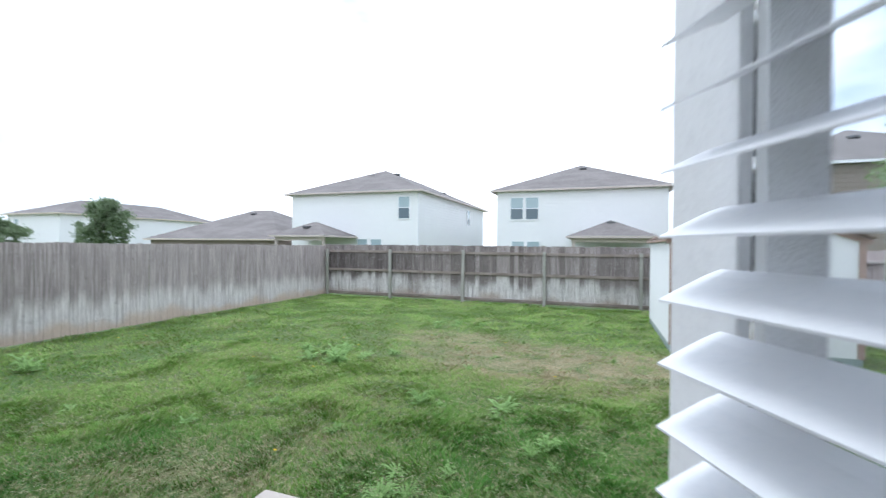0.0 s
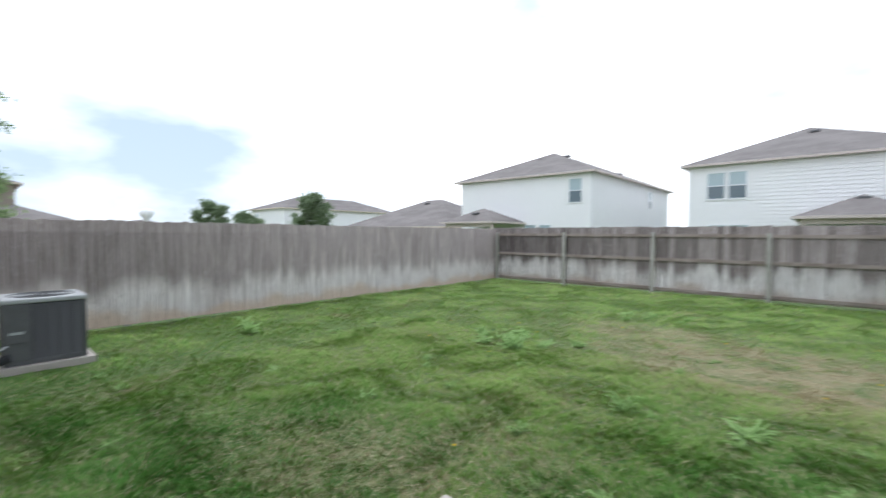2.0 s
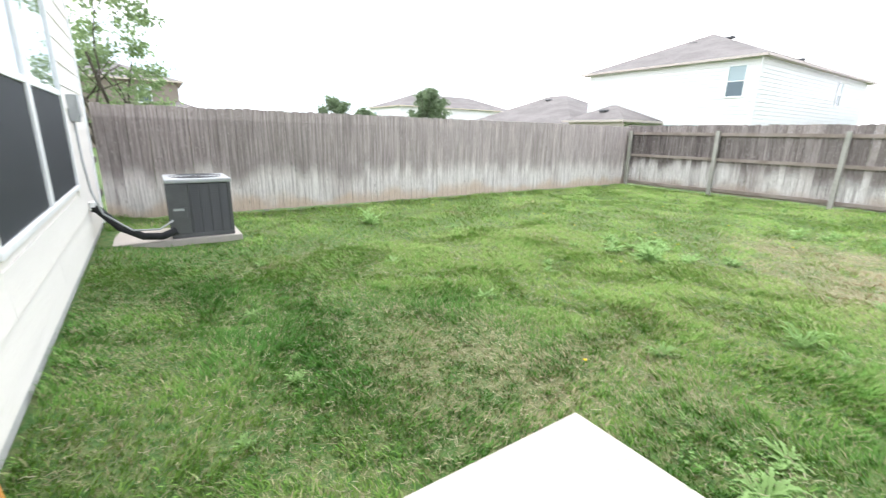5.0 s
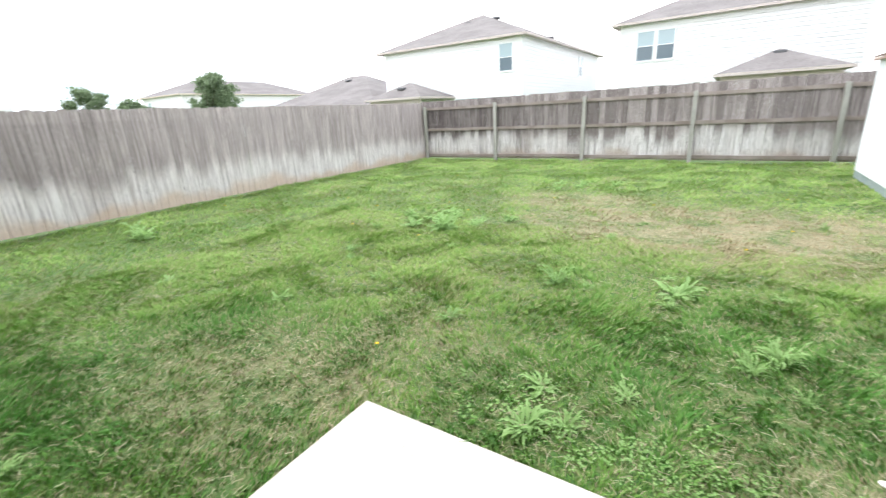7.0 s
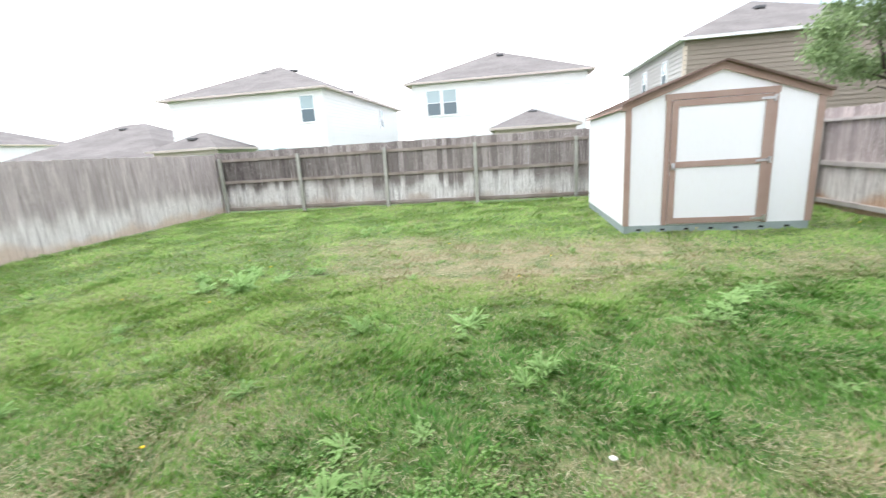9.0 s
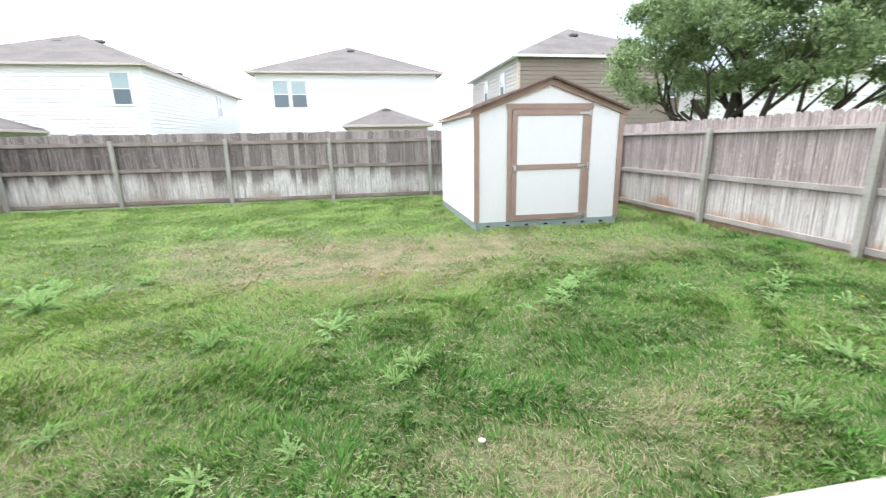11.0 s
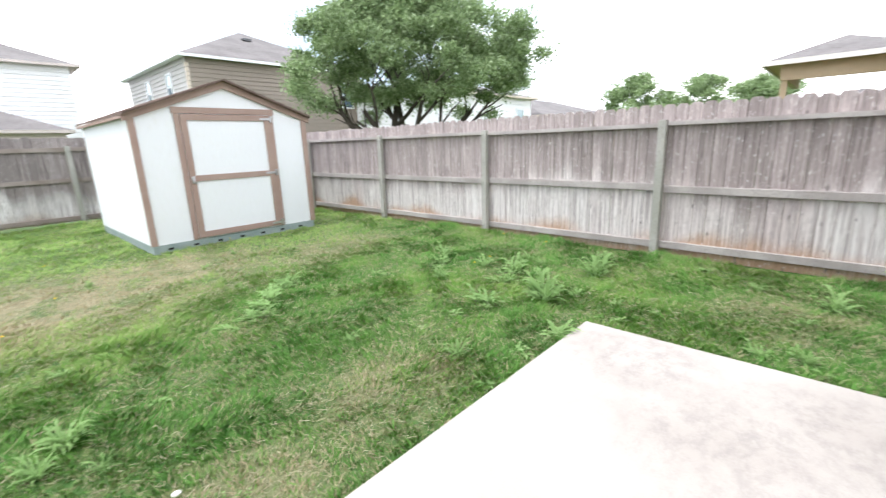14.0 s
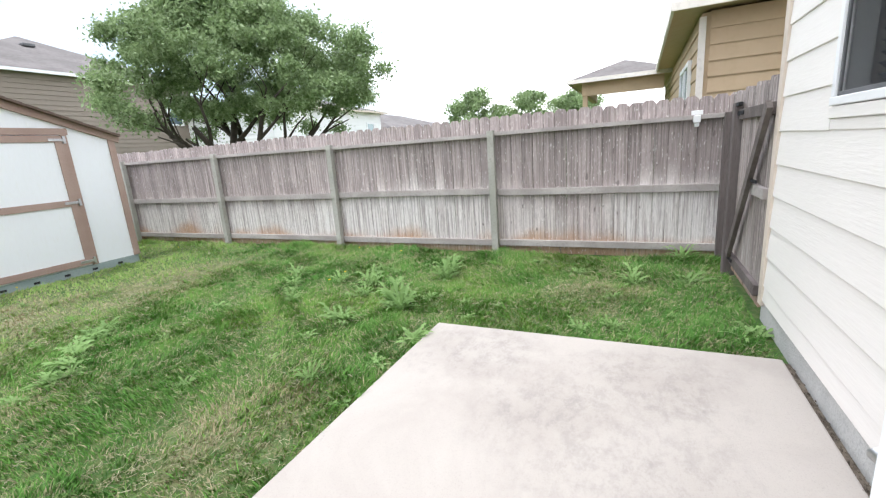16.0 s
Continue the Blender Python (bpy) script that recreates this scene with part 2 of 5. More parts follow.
TAPE = surf("ladder_tape", (0.74, 0.75, 0.78), (0.79, 0.80, 0.83), 9.0, 200, 0.9)
BARK = surf("bark", (0.055, 0.045, 0.037), (0.095, 0.08, 0.066), 4.0, 25, 0.95, bumps=0.9, stretch=(1, 1, 0.35))
PALE = surf("pebble_white", (0.8, 0.79, 0.76), (0.74, 0.73, 0.70), 20, 90, 0.8)


def pane_material(name, tint, rough=0.03):
    m, nt, b = nodes_of(name, rough, 0.0, 0.6)
    b.inputs["Base Color"].default_value = rgb(tint)
    n = noise_fac(nt, 1.5, 2.0)
    bump(nt, b, n, 0.02, 0.01)
    return m


GLASS_DARK = pane_material("glass_over_blind", (0.36, 0.45, 0.49))
GLASS_LOW = pane_material("glass_screened", (0.10, 0.14, 0.17), 0.15)
GLASS_NEAR = pane_material("glass_reflecting", (0.72, 0.78, 0.82))
GLASS_NEAR.node_tree.nodes["Principled BSDF"].inputs["Specular IOR Level"].default_value = 1.0
GLASS_NEAR.node_tree.nodes["Principled BSDF"].inputs["Metallic"].default_value = 0.75


def clear_glass():
    m, nt, b = nodes_of("glass_clear", 0.02, 0.0, 0.5)
    b.inputs["Transmission Weight"].default_value = 1.0
    b.inputs["IOR"].default_value = 1.45
    b.inputs["Base Color"].default_value = (0.95, 0.97, 0.98, 1)
    return m


GLASS_CLEAR = clear_glass()
GLASS_TINT = pane_material("glass_behind_screen", (0.030, 0.032, 0.036), 0.8)
GLASS_TINT.node_tree.nodes["Principled BSDF"].inputs["Specular IOR Level"].default_value = 0.0
GLASS_TINT.node_tree.nodes["Principled BSDF"].inputs["Alpha"].default_value = 0.35


STAINS = ((-0.42, 1.90), (-0.85, 1.32), (-1.30, 0.90), (-0.55, 0.78))


def concrete():
    m, nt, b = nodes_of("patio_concrete", 0.9, 0.0, 0.25)
    big = noise_fac(nt, 1.1, 6.0, (1, 1, 1), False, 0.6, None, 0.6)
    mid = noise_fac(nt, 6.0, 6.0, (1, 1, 1), False, 0.7)
    fine = noise_fac(nt, 160.0, 2.0)
    col = mixed(nt, ramped(nt, big, 0.35, 0.62), (0.405, 0.363, 0.330), (0.458, 0.416, 0.38))
    streaks = noise_fac(nt, 8.0, 10.0, (1, 1.5, 1), False, 0.78)
    pos = nt.nodes.new("ShaderNodeNewGeometry").outputs["Position"]
    near_mid = None
    for sx, sy in STAINS:
        spread = nt.nodes.new("ShaderNodeVectorMath")
        spread.operation = "DISTANCE"
        spread.inputs[1].default_value = (sx, sy, 0.035)
        nt.links.new(pos, spread.inputs[0])
        near_mid = spread.outputs["Value"] if near_mid is None else calc(nt, "MINIMUM", near_mid, spread.outputs["Value"])
    near_mid = calc(nt, "ADD", near_mid, calc(nt, "MULTIPLY", calc(nt, "SUBTRACT", noise_fac(nt, 1.8, 6.0, (1, 1, 1), False, 0.6), 0.5), 1.1))
    area = ramped(nt, near_mid, 0.10, 0.72, 1.0, 0.08)
    spots = calc(nt, "MULTIPLY", ramped(nt, streaks, 0.42, 0.66), area)
    col = mixed(nt, calc(nt, "MULTIPLY", area, 0.22), col, (0.30, 0.262, 0.24))
    col = mixed(nt, calc(nt, "MULTIPLY", spots, 0.48), col, (0.21, 0.192, 0.18))
    col = mixed(nt, ramped(nt, mid, 0.66, 0.74, 0.0, 0.5), col, (0.25, 0.23, 0.215))
    col = mixed(nt, ramped(nt, fine, 0.5, 0.8, 0.0, 0.35), col, (0.30, 0.27, 0.24))
    nt.links.new(col, b.inputs["Base Color"])
    bump(nt, b, calc(nt, "ADD", fine, mid), 0.25, 0.003)
    return m


CONCRETE = concrete()


def dry_mask(nt):
    """Where the lawn is straw: a worn ellipse before the shed, a lesser one by the patio, ragged by noise."""
    geo = nt.nodes.new("ShaderNodeNewGeometry").outputs["Position"]
    total = None
    for cx, cy, rx, ry, amount in DRY:
        v = nt.nodes.new("ShaderNodeVectorMath")
        v.operation = "SUBTRACT"
        nt.links.new(geo, v.inputs[0])
        v.inputs[1].default_value = (cx, cy, 0)
        s = nt.nodes.new("ShaderNodeVectorMath")
        s.operation = "MULTIPLY"
        nt.links.new(v.outputs[0], s.inputs[0])
        s.inputs[1].default_value = (1 / rx, 1 / ry, 0)
        ln = nt.nodes.new("ShaderNodeVectorMath")
        ln.operation = "LENGTH"
        nt.links.new(s.outputs[0], ln.inputs[0])
        one = ramped(nt, ln.outputs["Value"], 0.35, 1.15, amount, 0.0)
        total = one if total is None else calc(nt, "MAXIMUM", total, one)
    rag = noise_fac(nt, 2.6, 5.0, (1, 1, 0), True, 0.65)
    far_patch = ramped(nt, noise_fac(nt, 0.8, 4.0, (1, 1, 0), True, 0.6), 0.52, 0.74, 0.0, 0.30)
    total = calc(nt, "MAXIMUM", total, far_patch)
    return calc(nt, "MULTIPLY", total, ramped(nt, rag, 0.34, 0.62, 0.10, 1.45))


DRY = ((-3.4, 6.9, 2.9, 1.6, 0.72), (-2.0, 7.2, 2.0, 1.2, 0.62), (-5.3, 8.0, 1.7, 0.9, 0.55), (-1.6, 3.0, 0.9, 0.5, 0.33),
       (-5.6, 2.3, 1.2, 0.9, 0.28), (-5.2, 3.2, 0.8, 0.6, 0.25), (0.3, 6.6, 1.5, 0.8, 0.40), (1.3, 1.2, 0.9, 0.6, 0.30), (-2.6, 2.8, 0.9, 0.4, 0.36))


def lawn_material(name, blades):
    m, nt, b = nodes_of(name, 0.75, 0.0, 0.15)
    dry = dry_mask(nt)
    tone = noise_fac(nt, 1.7, 4.0, (1, 1, 0), True, 0.6)
    green = mixed(nt, ramped(nt, tone, 0.36, 0.64), (0.058, 0.170, 0.032), (0.122, 0.255, 0.055))
    green = mixed(nt, ramped(nt, noise_fac(nt, 0.42, 3.0, (1, 1, 0), True), 0.42, 0.62, 0.0, 0.75), green, (0.21, 0.325, 0.062))
    green = mixed(nt, ramped(nt, noise_fac(nt, 4.2, 4.0, (1, 1, 0), True, 0.6, None, 0.5), 0.50, 0.68, 0.0, 0.45), green, (0.050, 0.150, 0.031))
    pos = nt.nodes.new("ShaderNodeNewGeometry").outputs["Position"]
    sep = nt.nodes.new("ShaderNodeSeparateXYZ")
    nt.links.new(pos, sep.inputs[0])
    # Green turns brighter and yellower away from the house and westward, with ragged edges.
    far_tone = calc(nt, "ADD", calc(nt, "SUBTRACT", sep.outputs[1], calc(nt, "MULTIPLY", calc(nt, "ADD", sep.outputs[0], 4.0), 0.5)), calc(nt, "MULTIPLY", noise_fac(nt, 0.7, 4.0, (1, 1, 0), True, 0.6), 4.0))
    green = mixed(nt, ramped(nt, far_tone, 5.4, 8.2, 0.0, 0.85), green, (0.375, 0.495, 0.145))
    straw = (0.42, 0.35, 0.225)
    if blades:
        isle = nt.nodes.new("ShaderNodeNewGeometry").outputs["Random Per Island"]
        vigour = nt.nodes.new("ShaderNodeAttribute")
        vigour.attribute_name = "vigour"
        lush = vigour.outputs["Fac"]
        green = mixed(nt, ramped(nt, lush, 0.45, 0.95, 0.0, 0.70), green, (0.085, 0.240, 0.048))
        green = mixed(nt, ramped(nt, lush, 0.08, 0.50, 0.55, 0.0), green, (0.25, 0.34, 0.105))
        green = mixed(nt, ramped(nt, isle, 0.0, 1.0, 0.0, 0.45), green, (0.19, 0.345, 0.07))
        pick = ramped(nt, calc(nt, "SUBTRACT", calc(nt, "MULTIPLY", dry, 0.85), isle), -0.10, 0.12)
        old = ramped(nt, calc(nt, "SUBTRACT", isle, calc(nt, "MULTIPLY", lush, 0.34)), 0.66, 0.70)
        col = mixed(nt, calc(nt, "MAXIMUM", pick, calc(nt, "MULTIPLY", old, 0.8)), green, straw)
    else:
        soil = mixed(nt, ramped(nt, noise_fac(nt, 14.0, 5.0, (1, 1, 0), True), 0.40, 0.62), (0.050, 0.115, 0.026), (0.12, 0.15, 0.055))
        thatch = mixed(nt, ramped(nt, noise_fac(nt, 40.0, 4.0, (1, 1, 0), True), 0.35, 0.65), (0.20, 0.175, 0.10), (0.34, 0.30, 0.19))
        col = mixed(nt, dry, soil, thatch)
        grit = noise_fac(nt, 130.0, 4.0, (1, 1, 0), True, 0.75)
        col = mixed(nt, ramped(nt, grit, 0.52, 0.66, 0.0, 0.8), col, (0.035, 0.05, 0.016))
        col = mixed(nt, ramped(nt, grit, 0.30, 0.42, 0.4, 0.0), col, (0.30, 0.30, 0.15))
        bump(nt, b, noise_fac(nt, 45.0, 5.0, (1, 1, 0), True), 0.8, 0.02)
    nt.links.new(col, b.inputs["Base Color"])
    return m


LAWN = lawn_material("lawn_soil", False)
BLADE = lawn_material("grass_blade", True)


def leaf_material(name, a, c, d):
    m, nt, b = nodes_of(name, 0.6, 0.0, 0.25)
    isle = nt.nodes.new("ShaderNodeNewGeometry").outputs["Random Per Island"]
    col = mixed(nt, ramped(nt, isle, 0.0, 0.7), a, c)
    col = mixed(nt, ramped(nt, isle, 0.75, 1.0), col, d)
    col = mixed(nt, ramped(nt, noise_fac(nt, 0.9, 3.0, (1, 1, 1), True), 0.35, 0.65, 0.0, 0.4), col, tuple(v * 0.6 for v in a))
    nt.links.new(col, b.inputs["Base Color"])
    thin = nt.nodes.new("ShaderNodeBsdfTranslucent")
    nt.links.new(col, thin.inputs["Color"])
    both = nt.nodes.new("ShaderNodeMixShader")
    both.inputs[0].default_value = 0.45
    nt.links.new(b.outputs[0], both.inputs[1])
    nt.links.new(thin.outputs[0], both.inputs[2])
    nt.links.new(both.outputs[0], nt.nodes["Material Output"].inputs["Surface"])
    return m


LEAF = leaf_material("oak_leaf", (0.215, 0.305, 0.135), (0.335, 0.435, 0.21), (0.50, 0.60, 0.37))
LEAF_D = leaf_material("far_leaf", (0.16, 0.22, 0.12), (0.23, 0.30, 0.17), (0.32, 0.39, 0.25))
WEED = leaf_material("weed_leaf", (0.165, 0.315, 0.075), (0.25, 0.41, 0.125), (0.38, 0.53, 0.23))
PETAL = surf("dandelion_yellow", (0.80, 0.55, 0.03), (0.75, 0.50, 0.02), 20, 90, 0.7)


# ---- mesh helpers ----
def add_box(bm, lo, hi, m=None):
    vs = []
    for x in (lo[0], hi[0]):
        for y in (lo[1], hi[1]):
            for z in (lo[2], hi[2]):
                v = Vector((x, y, z))
                vs.append(bm.verts.new(m @ v if m is not None else v))
    for f in ((0, 1, 3, 2), (4, 6, 7, 5), (0, 4, 5, 1), (2, 3, 7, 6), (0, 2, 6, 4), (1, 5, 7, 3)):
        bm.faces.new([vs[i] for i in f])
    return bm


def boxes(*pairs):
    bm = bmesh.new()
    for lo, hi in pairs:
        add_box(bm, lo, hi)
    return bm


def bevelled(lo, hi, width=0.006, m=None):
    bm = boxes((lo, hi))
    bmesh.ops.bevel(bm, geom=bm.edges[:], offset=width, segments=2, affect="EDGES", profile=0.5)
    if m is not None:
        bmesh.ops.transform(bm, matrix=m, verts=bm.verts[:])
    return bm


def add_tube(bm, points, radii, sides=8, cap=True):
    """A tube of the given radii through the points."""
    pts = [Vector(p) for p in points]
    if isinstance(radii, (int, float)):
        radii = [radii] * len(pts)
    rings, ref = [], None
    for i, p in enumerate(pts):
        d = (pts[min(i + 1, len(pts) - 1)] - pts[max(i - 1, 0)]).normalized()
        if ref is None:
            ref = d.orthogonal().normalized()
        u = (ref - d * ref.dot(d)).normalized()
        ref = u
        w = d.cross(u)
        rings.append([bm.verts.new(p + (u * math.cos(a) + w * math.sin(a)) * radii[i]) for a in (2 * math.pi * k / sides for k in range(sides))])
    for a, b in zip(rings, rings[1:]):
        for k in range(sides):
            bm.faces.new((a[k], a[(k + 1) % sides], b[(k + 1) % sides], b[k])).smooth = True
    if cap:
        bm.faces.new(rings[0][::-1])
        bm.faces.new(rings[-1])
    return bm


def tube(points, radii, sides=8):
    return add_tube(bmesh.new(), points, radii, sides)


def prism(outline, axis, lo, hi):
    """Extrude a closed outline of 2D points along axis from lo to hi."""
    bm = bmesh.new()
    place = {"x": lambda a, b, t: (t, a, b), "y": lambda a, b, t: (a, t, b), "z": lambda a, b, t: (a, b, t)}[axis]
    lower = [bm.verts.new(place(a, b, lo)) for a, b in outline]
    upper = [bm.verts.new(place(a, b, hi)) for a, b in outline]
    bm.faces.new(lower)
    bm.faces.new(upper)
    n = len(outline)
    for i in range(n):
        bm.faces.new((lower[i], lower[(i + 1) % n], upper[(i + 1) % n], upper[i]))
    bmesh.ops.recalc_face_normals(bm, faces=bm.faces[:])
    return bm


def mesh_of(name, bm, material):
    me = bpy.data.meshes.new(name)
    bmesh.ops.recalc_face_normals(bm, faces=bm.faces[:])
    bm.to_mesh(me)
    bm.free()
    me.materials.append(material)
    return me


def part(name, bm, material, parent=None, label=""):
    ob = new(name, mesh_of(name, bm, material))
    if parent is not None:
        ob.parent = parent
    return tagged(ob, label)


def piece(name, me, m, parent):
    ob = new(name, me)
    ob.parent = parent
    ob.matrix_basis = m
    return ob


def thing(name, label, category, at=(0, 0, 0), group="", kind=""):
    ob = new(name)
    ob.empty_display_size = 0.2
    ob.location = at
    return tagged(ob, label, category, group, kind)


rnd = random.Random(7)

# ---- plan: house wall on y = 0, yard beyond it ----
FENCE_A, FENCE_B, FENCE_C = -12.24, 13.50, 2.60
HOUSE_L, HOUSE_R = -11.5, 0.78
SLAB_L, SLAB_R, SLAB_D, SLAB_Z = -4.96, 0.015, 2.43, 0.035
DOOR_L, DOOR_R, DOOR_H, FLOOR_Z = -3.12, -2.20, 2.42, 0.12
WIN1 = (-9.55, -6.48, 0.84, 3.02)
WIN2 = (-1.45, -0.195, 1.545, 2.75)


# ---- ground ----
def uneven(x, y, seed, short, long, waves=16):
    """A smooth, patternless field over the plan, about -2 to 2, with swells of the given lengths."""
    r = np.random.default_rng(seed)
    total = 0.0
    for k in range(waves):
        n = 2 * np.pi / (short * (long / short) ** r.uniform())
        a, p = r.uniform(0, 2 * np.pi, 2)
        total = total + np.sin(n * (x * np.cos(a) + y * np.sin(a)) + p)
    return total / np.sqrt(waves / 2)


def tussocks(x, y):
    """Where the grass stands in tufts (above 0) and where it is thin."""
    return 0.50 * uneven(x, y, 3, 0.6, 1.8) + 0.80 * uneven(x, y, 4, 0.10, 0.34, 22)


def mounds(x, y):
    """Soft swells and tussocks of the lawn, flat beside the slab and the house."""
    beside = np.maximum(np.maximum(SLAB_L - x, x - SLAB_R), y - SLAB_D)
    keep = np.clip(np.minimum(np.clip(beside / 0.45, 0, 1), y / 0.5), 0, 1)
    inside = (x > -12.2) & (x < 2.58) & (y > 0) & (y < 13.45)
    bank = 0.10 * np.clip((-5.0 - x) / 0.6, 0, 1) * np.clip(1.1 - y / 0.7, 0, 1)
    return np.where(inside, keep * (0.012 * uneven(x, y, 2, 2.5, 6.0) + 0.007 * uneven(x, y, 3, 0.6, 1.8)) + bank, 0.0)


def ground_height(x, y):
    return float(mounds(np.float64(x), np.float64(y)))


def build_ground():
    xs = [-3000, -600, -150, -60, -25] + [-12.4 + 0.12 * i for i in range(128)] + [12, 30, 80, 300, 3000]
    ys = [-3000, -600, -100, -20, -4] + [-0.1 + 0.12 * i for i in range(116)] + [30, 60, 150, 600, 3000]
    bm = bmesh.new()
    heights = mounds(*np.meshgrid(np.array(xs, dtype=float), np.array(ys, dtype=float)))
    grid = [[bm.verts.new((x, y, heights[j, i])) for i, x in enumerate(xs)] for j, y in enumerate(ys)]
    for j in range(len(ys) - 1):
        for i in range(len(xs) - 1):
            bm.faces.new((grid[j][i], grid[j][i + 1], grid[j + 1][i + 1], grid[j + 1][i])).smooth = True
    g = part("ground", bm, LAWN)
    tagged(g, "thin green lawn soil with straw patches inside the fence", "ground", kind="structure")


build_ground()


def build_slab():
    bm = bevelled((SLAB_L, 0.045, -0.12), (SLAB_R, SLAB_D, SLAB_Z), 0.012)
    s = part("patio_slab", bm, CONCRETE)
    tagged(s, "pale stained concrete patio slab behind the house", "patio", kind="structure")


build_slab()


# ---- our house ----
def wall_cells(x0, x1, z0, z1, holes):
    """Rectangles that tile a wall round its holes (x0, x1, z0, z1)."""
    xs = sorted({x0, x1, *[h[0] for h in holes], *[h[1] for h in holes]})
    cells = []
    for a, b in zip(xs, xs[1:]):
        mid, z = (a + b) / 2, z0
        for h in sorted((h for h in holes if h[0] < mid < h[1]), key=lambda h: h[2]):
            if h[2] > z:
                cells.append((a, b, z, h[2]))
            z = h[3]
        if z < z1:
            cells.append((a, b, z, z1))
    return cells


HOLES = [(DOOR_L, DOOR_R, FLOOR_Z, FLOOR_Z + DOOR_H), WIN1, WIN2]


def build_house():
    bm = bmesh.new()
    for a, b, c, d in wall_cells(HOUSE_L, HOUSE_R, 0.16, 5.6, HOLES):
        add_box(bm, (a, -0.16, c), (b, 0.0, d))
    wall = part("wall_south", bm, SIDING)
    tagged(wall, "cream lap-sided back wall of the house", "wall", kind="structure")
    for name, lo, hi in (("wall_west", (HOUSE_L, -9.0, 0.16), (HOUSE_L + 0.16, -0.16, 5.6)), ("wall_east", (HOUSE_R - 0.16, -9.0, 0.16), (HOUSE_R, -0.16, 5.6)),
                         ("wall_north", (HOUSE_L, -9.16, 0.16), (HOUSE_R, -9.0, 5.6))):
        tagged(part(name, boxes((lo, hi)), SIDING), "cream side wall of the house", "wall", kind="structure")
    tagged(part("foundation", boxes(((HOUSE_L, -0.16, -0.1), (DOOR_L, 0.006, 0.16)), ((DOOR_L, -0.16, -0.1), (DOOR_R, 0.006, FLOOR_Z - 0.03)), ((DOOR_R, -0.16, -0.1), (HOUSE_R, 0.006, 0.16)),
                                    ((HOUSE_L, -9.16, -0.1), (HOUSE_L + 0.16, -0.16, 0.16)), ((HOUSE_R - 0.16, -9.16, -0.1), (HOUSE_R, -0.16, 0.16))), FOUND),
           "grey concrete foundation edge of the house", "foundation", kind="structure")
    tagged(part("floor", boxes(((HOUSE_L + 0.16, -9.0, 0.0), (HOUSE_R - 0.16, -0.16, FLOOR_Z))), TRIM_TAN), "plain indoor floor", "floor", kind="structure")
    tagged(part("ceiling", boxes(((HOUSE_L + 0.16, -9.0, 2.75), (HOUSE_R - 0.16, -0.16, 2.85))), TRIM_W), "plain white ceiling", "ceiling", kind="structure")
    tagged(part("roof", hip_roof(HOUSE_L, HOUSE_R, -9.16, 0.0, 5.6, 0.4, 0.45), SHINGLE), "brown shingled hip roof of the house", "roof", kind="structure")
    # lap boards
    rows = [(0.307 + 0.226 * k, 0.307 + 0.226 * (k + 1)) for k in range(23)]
    holes = [(h[0] - 0.01, h[1] + 0.01, h[2] - 0.01, h[3] + 0.01) for h in HOLES]
    holes[0] = (DOOR_L - 0.09, DOOR_R + 0.09, 0.0, FLOOR_Z + DOOR_H + 0.09)
    for a, b in ((HOUSE_L + 0.09, DOOR_L - 0.09), (DOOR_R + 0.09, HOUSE_R - 0.085)):
        part("siding_board", prism([(0.0, 0.178), (0.022, 0.178), (0.024, 0.182), (0.015, 0.316), (0.0, 0.316)], "x", a, b), SIDING, wall)
    cache = {}
    for k, (z0, z1) in enumerate(rows):
        spans = [(HOUSE_L + 0.09, HOUSE_R - 0.085)]
        for h in holes:
            out = []
            for a, b in spans:
                if h[2] < z1 - 0.03 and h[3] > z0 + 0.03 and h[0] < b and h[1] > a:
                    out += [(a, h[0]), (h[1], b)]
                else:
                    out.append((a, b))
            spans = [(a, b) for a, b in out if b - a > 0.03]
        for a, b in spans:
            cut = [a] + [x for x in (-7.9 + (k * 1.37) % 3.66, -4.24 + (k * 1.37) % 3.66) if a + 0.3 < x < b - 0.3] + [b]
            for c, d in zip(cut, cut[1:]):
                key = round(d - c, 3)
                if key not in cache:
                    cache[key] = mesh_of("siding_board", prism([(0.0, -0.012), (0.022, -0.012), (0.024, -0.008), (0.012, 0.2345), (0.0, 0.2345)], "x", 0.001, d - c - 0.001), SIDING)
                piece("siding_board", cache[key], Matrix.Translation((c, 0.0, z0)), wall)
    for name, x in (("corner_trim", HOUSE_L), ("corner_trim", HOUSE_R - 0.085)):
        tagged(part(name, bevelled((x, -0.012, 0.14), (x + 0.085, 0.034, 5.6), 0.004), EAVE_TAN if x > 0 else TRIM_W), "painted vertical corner board of the house", "trim", kind="structure")


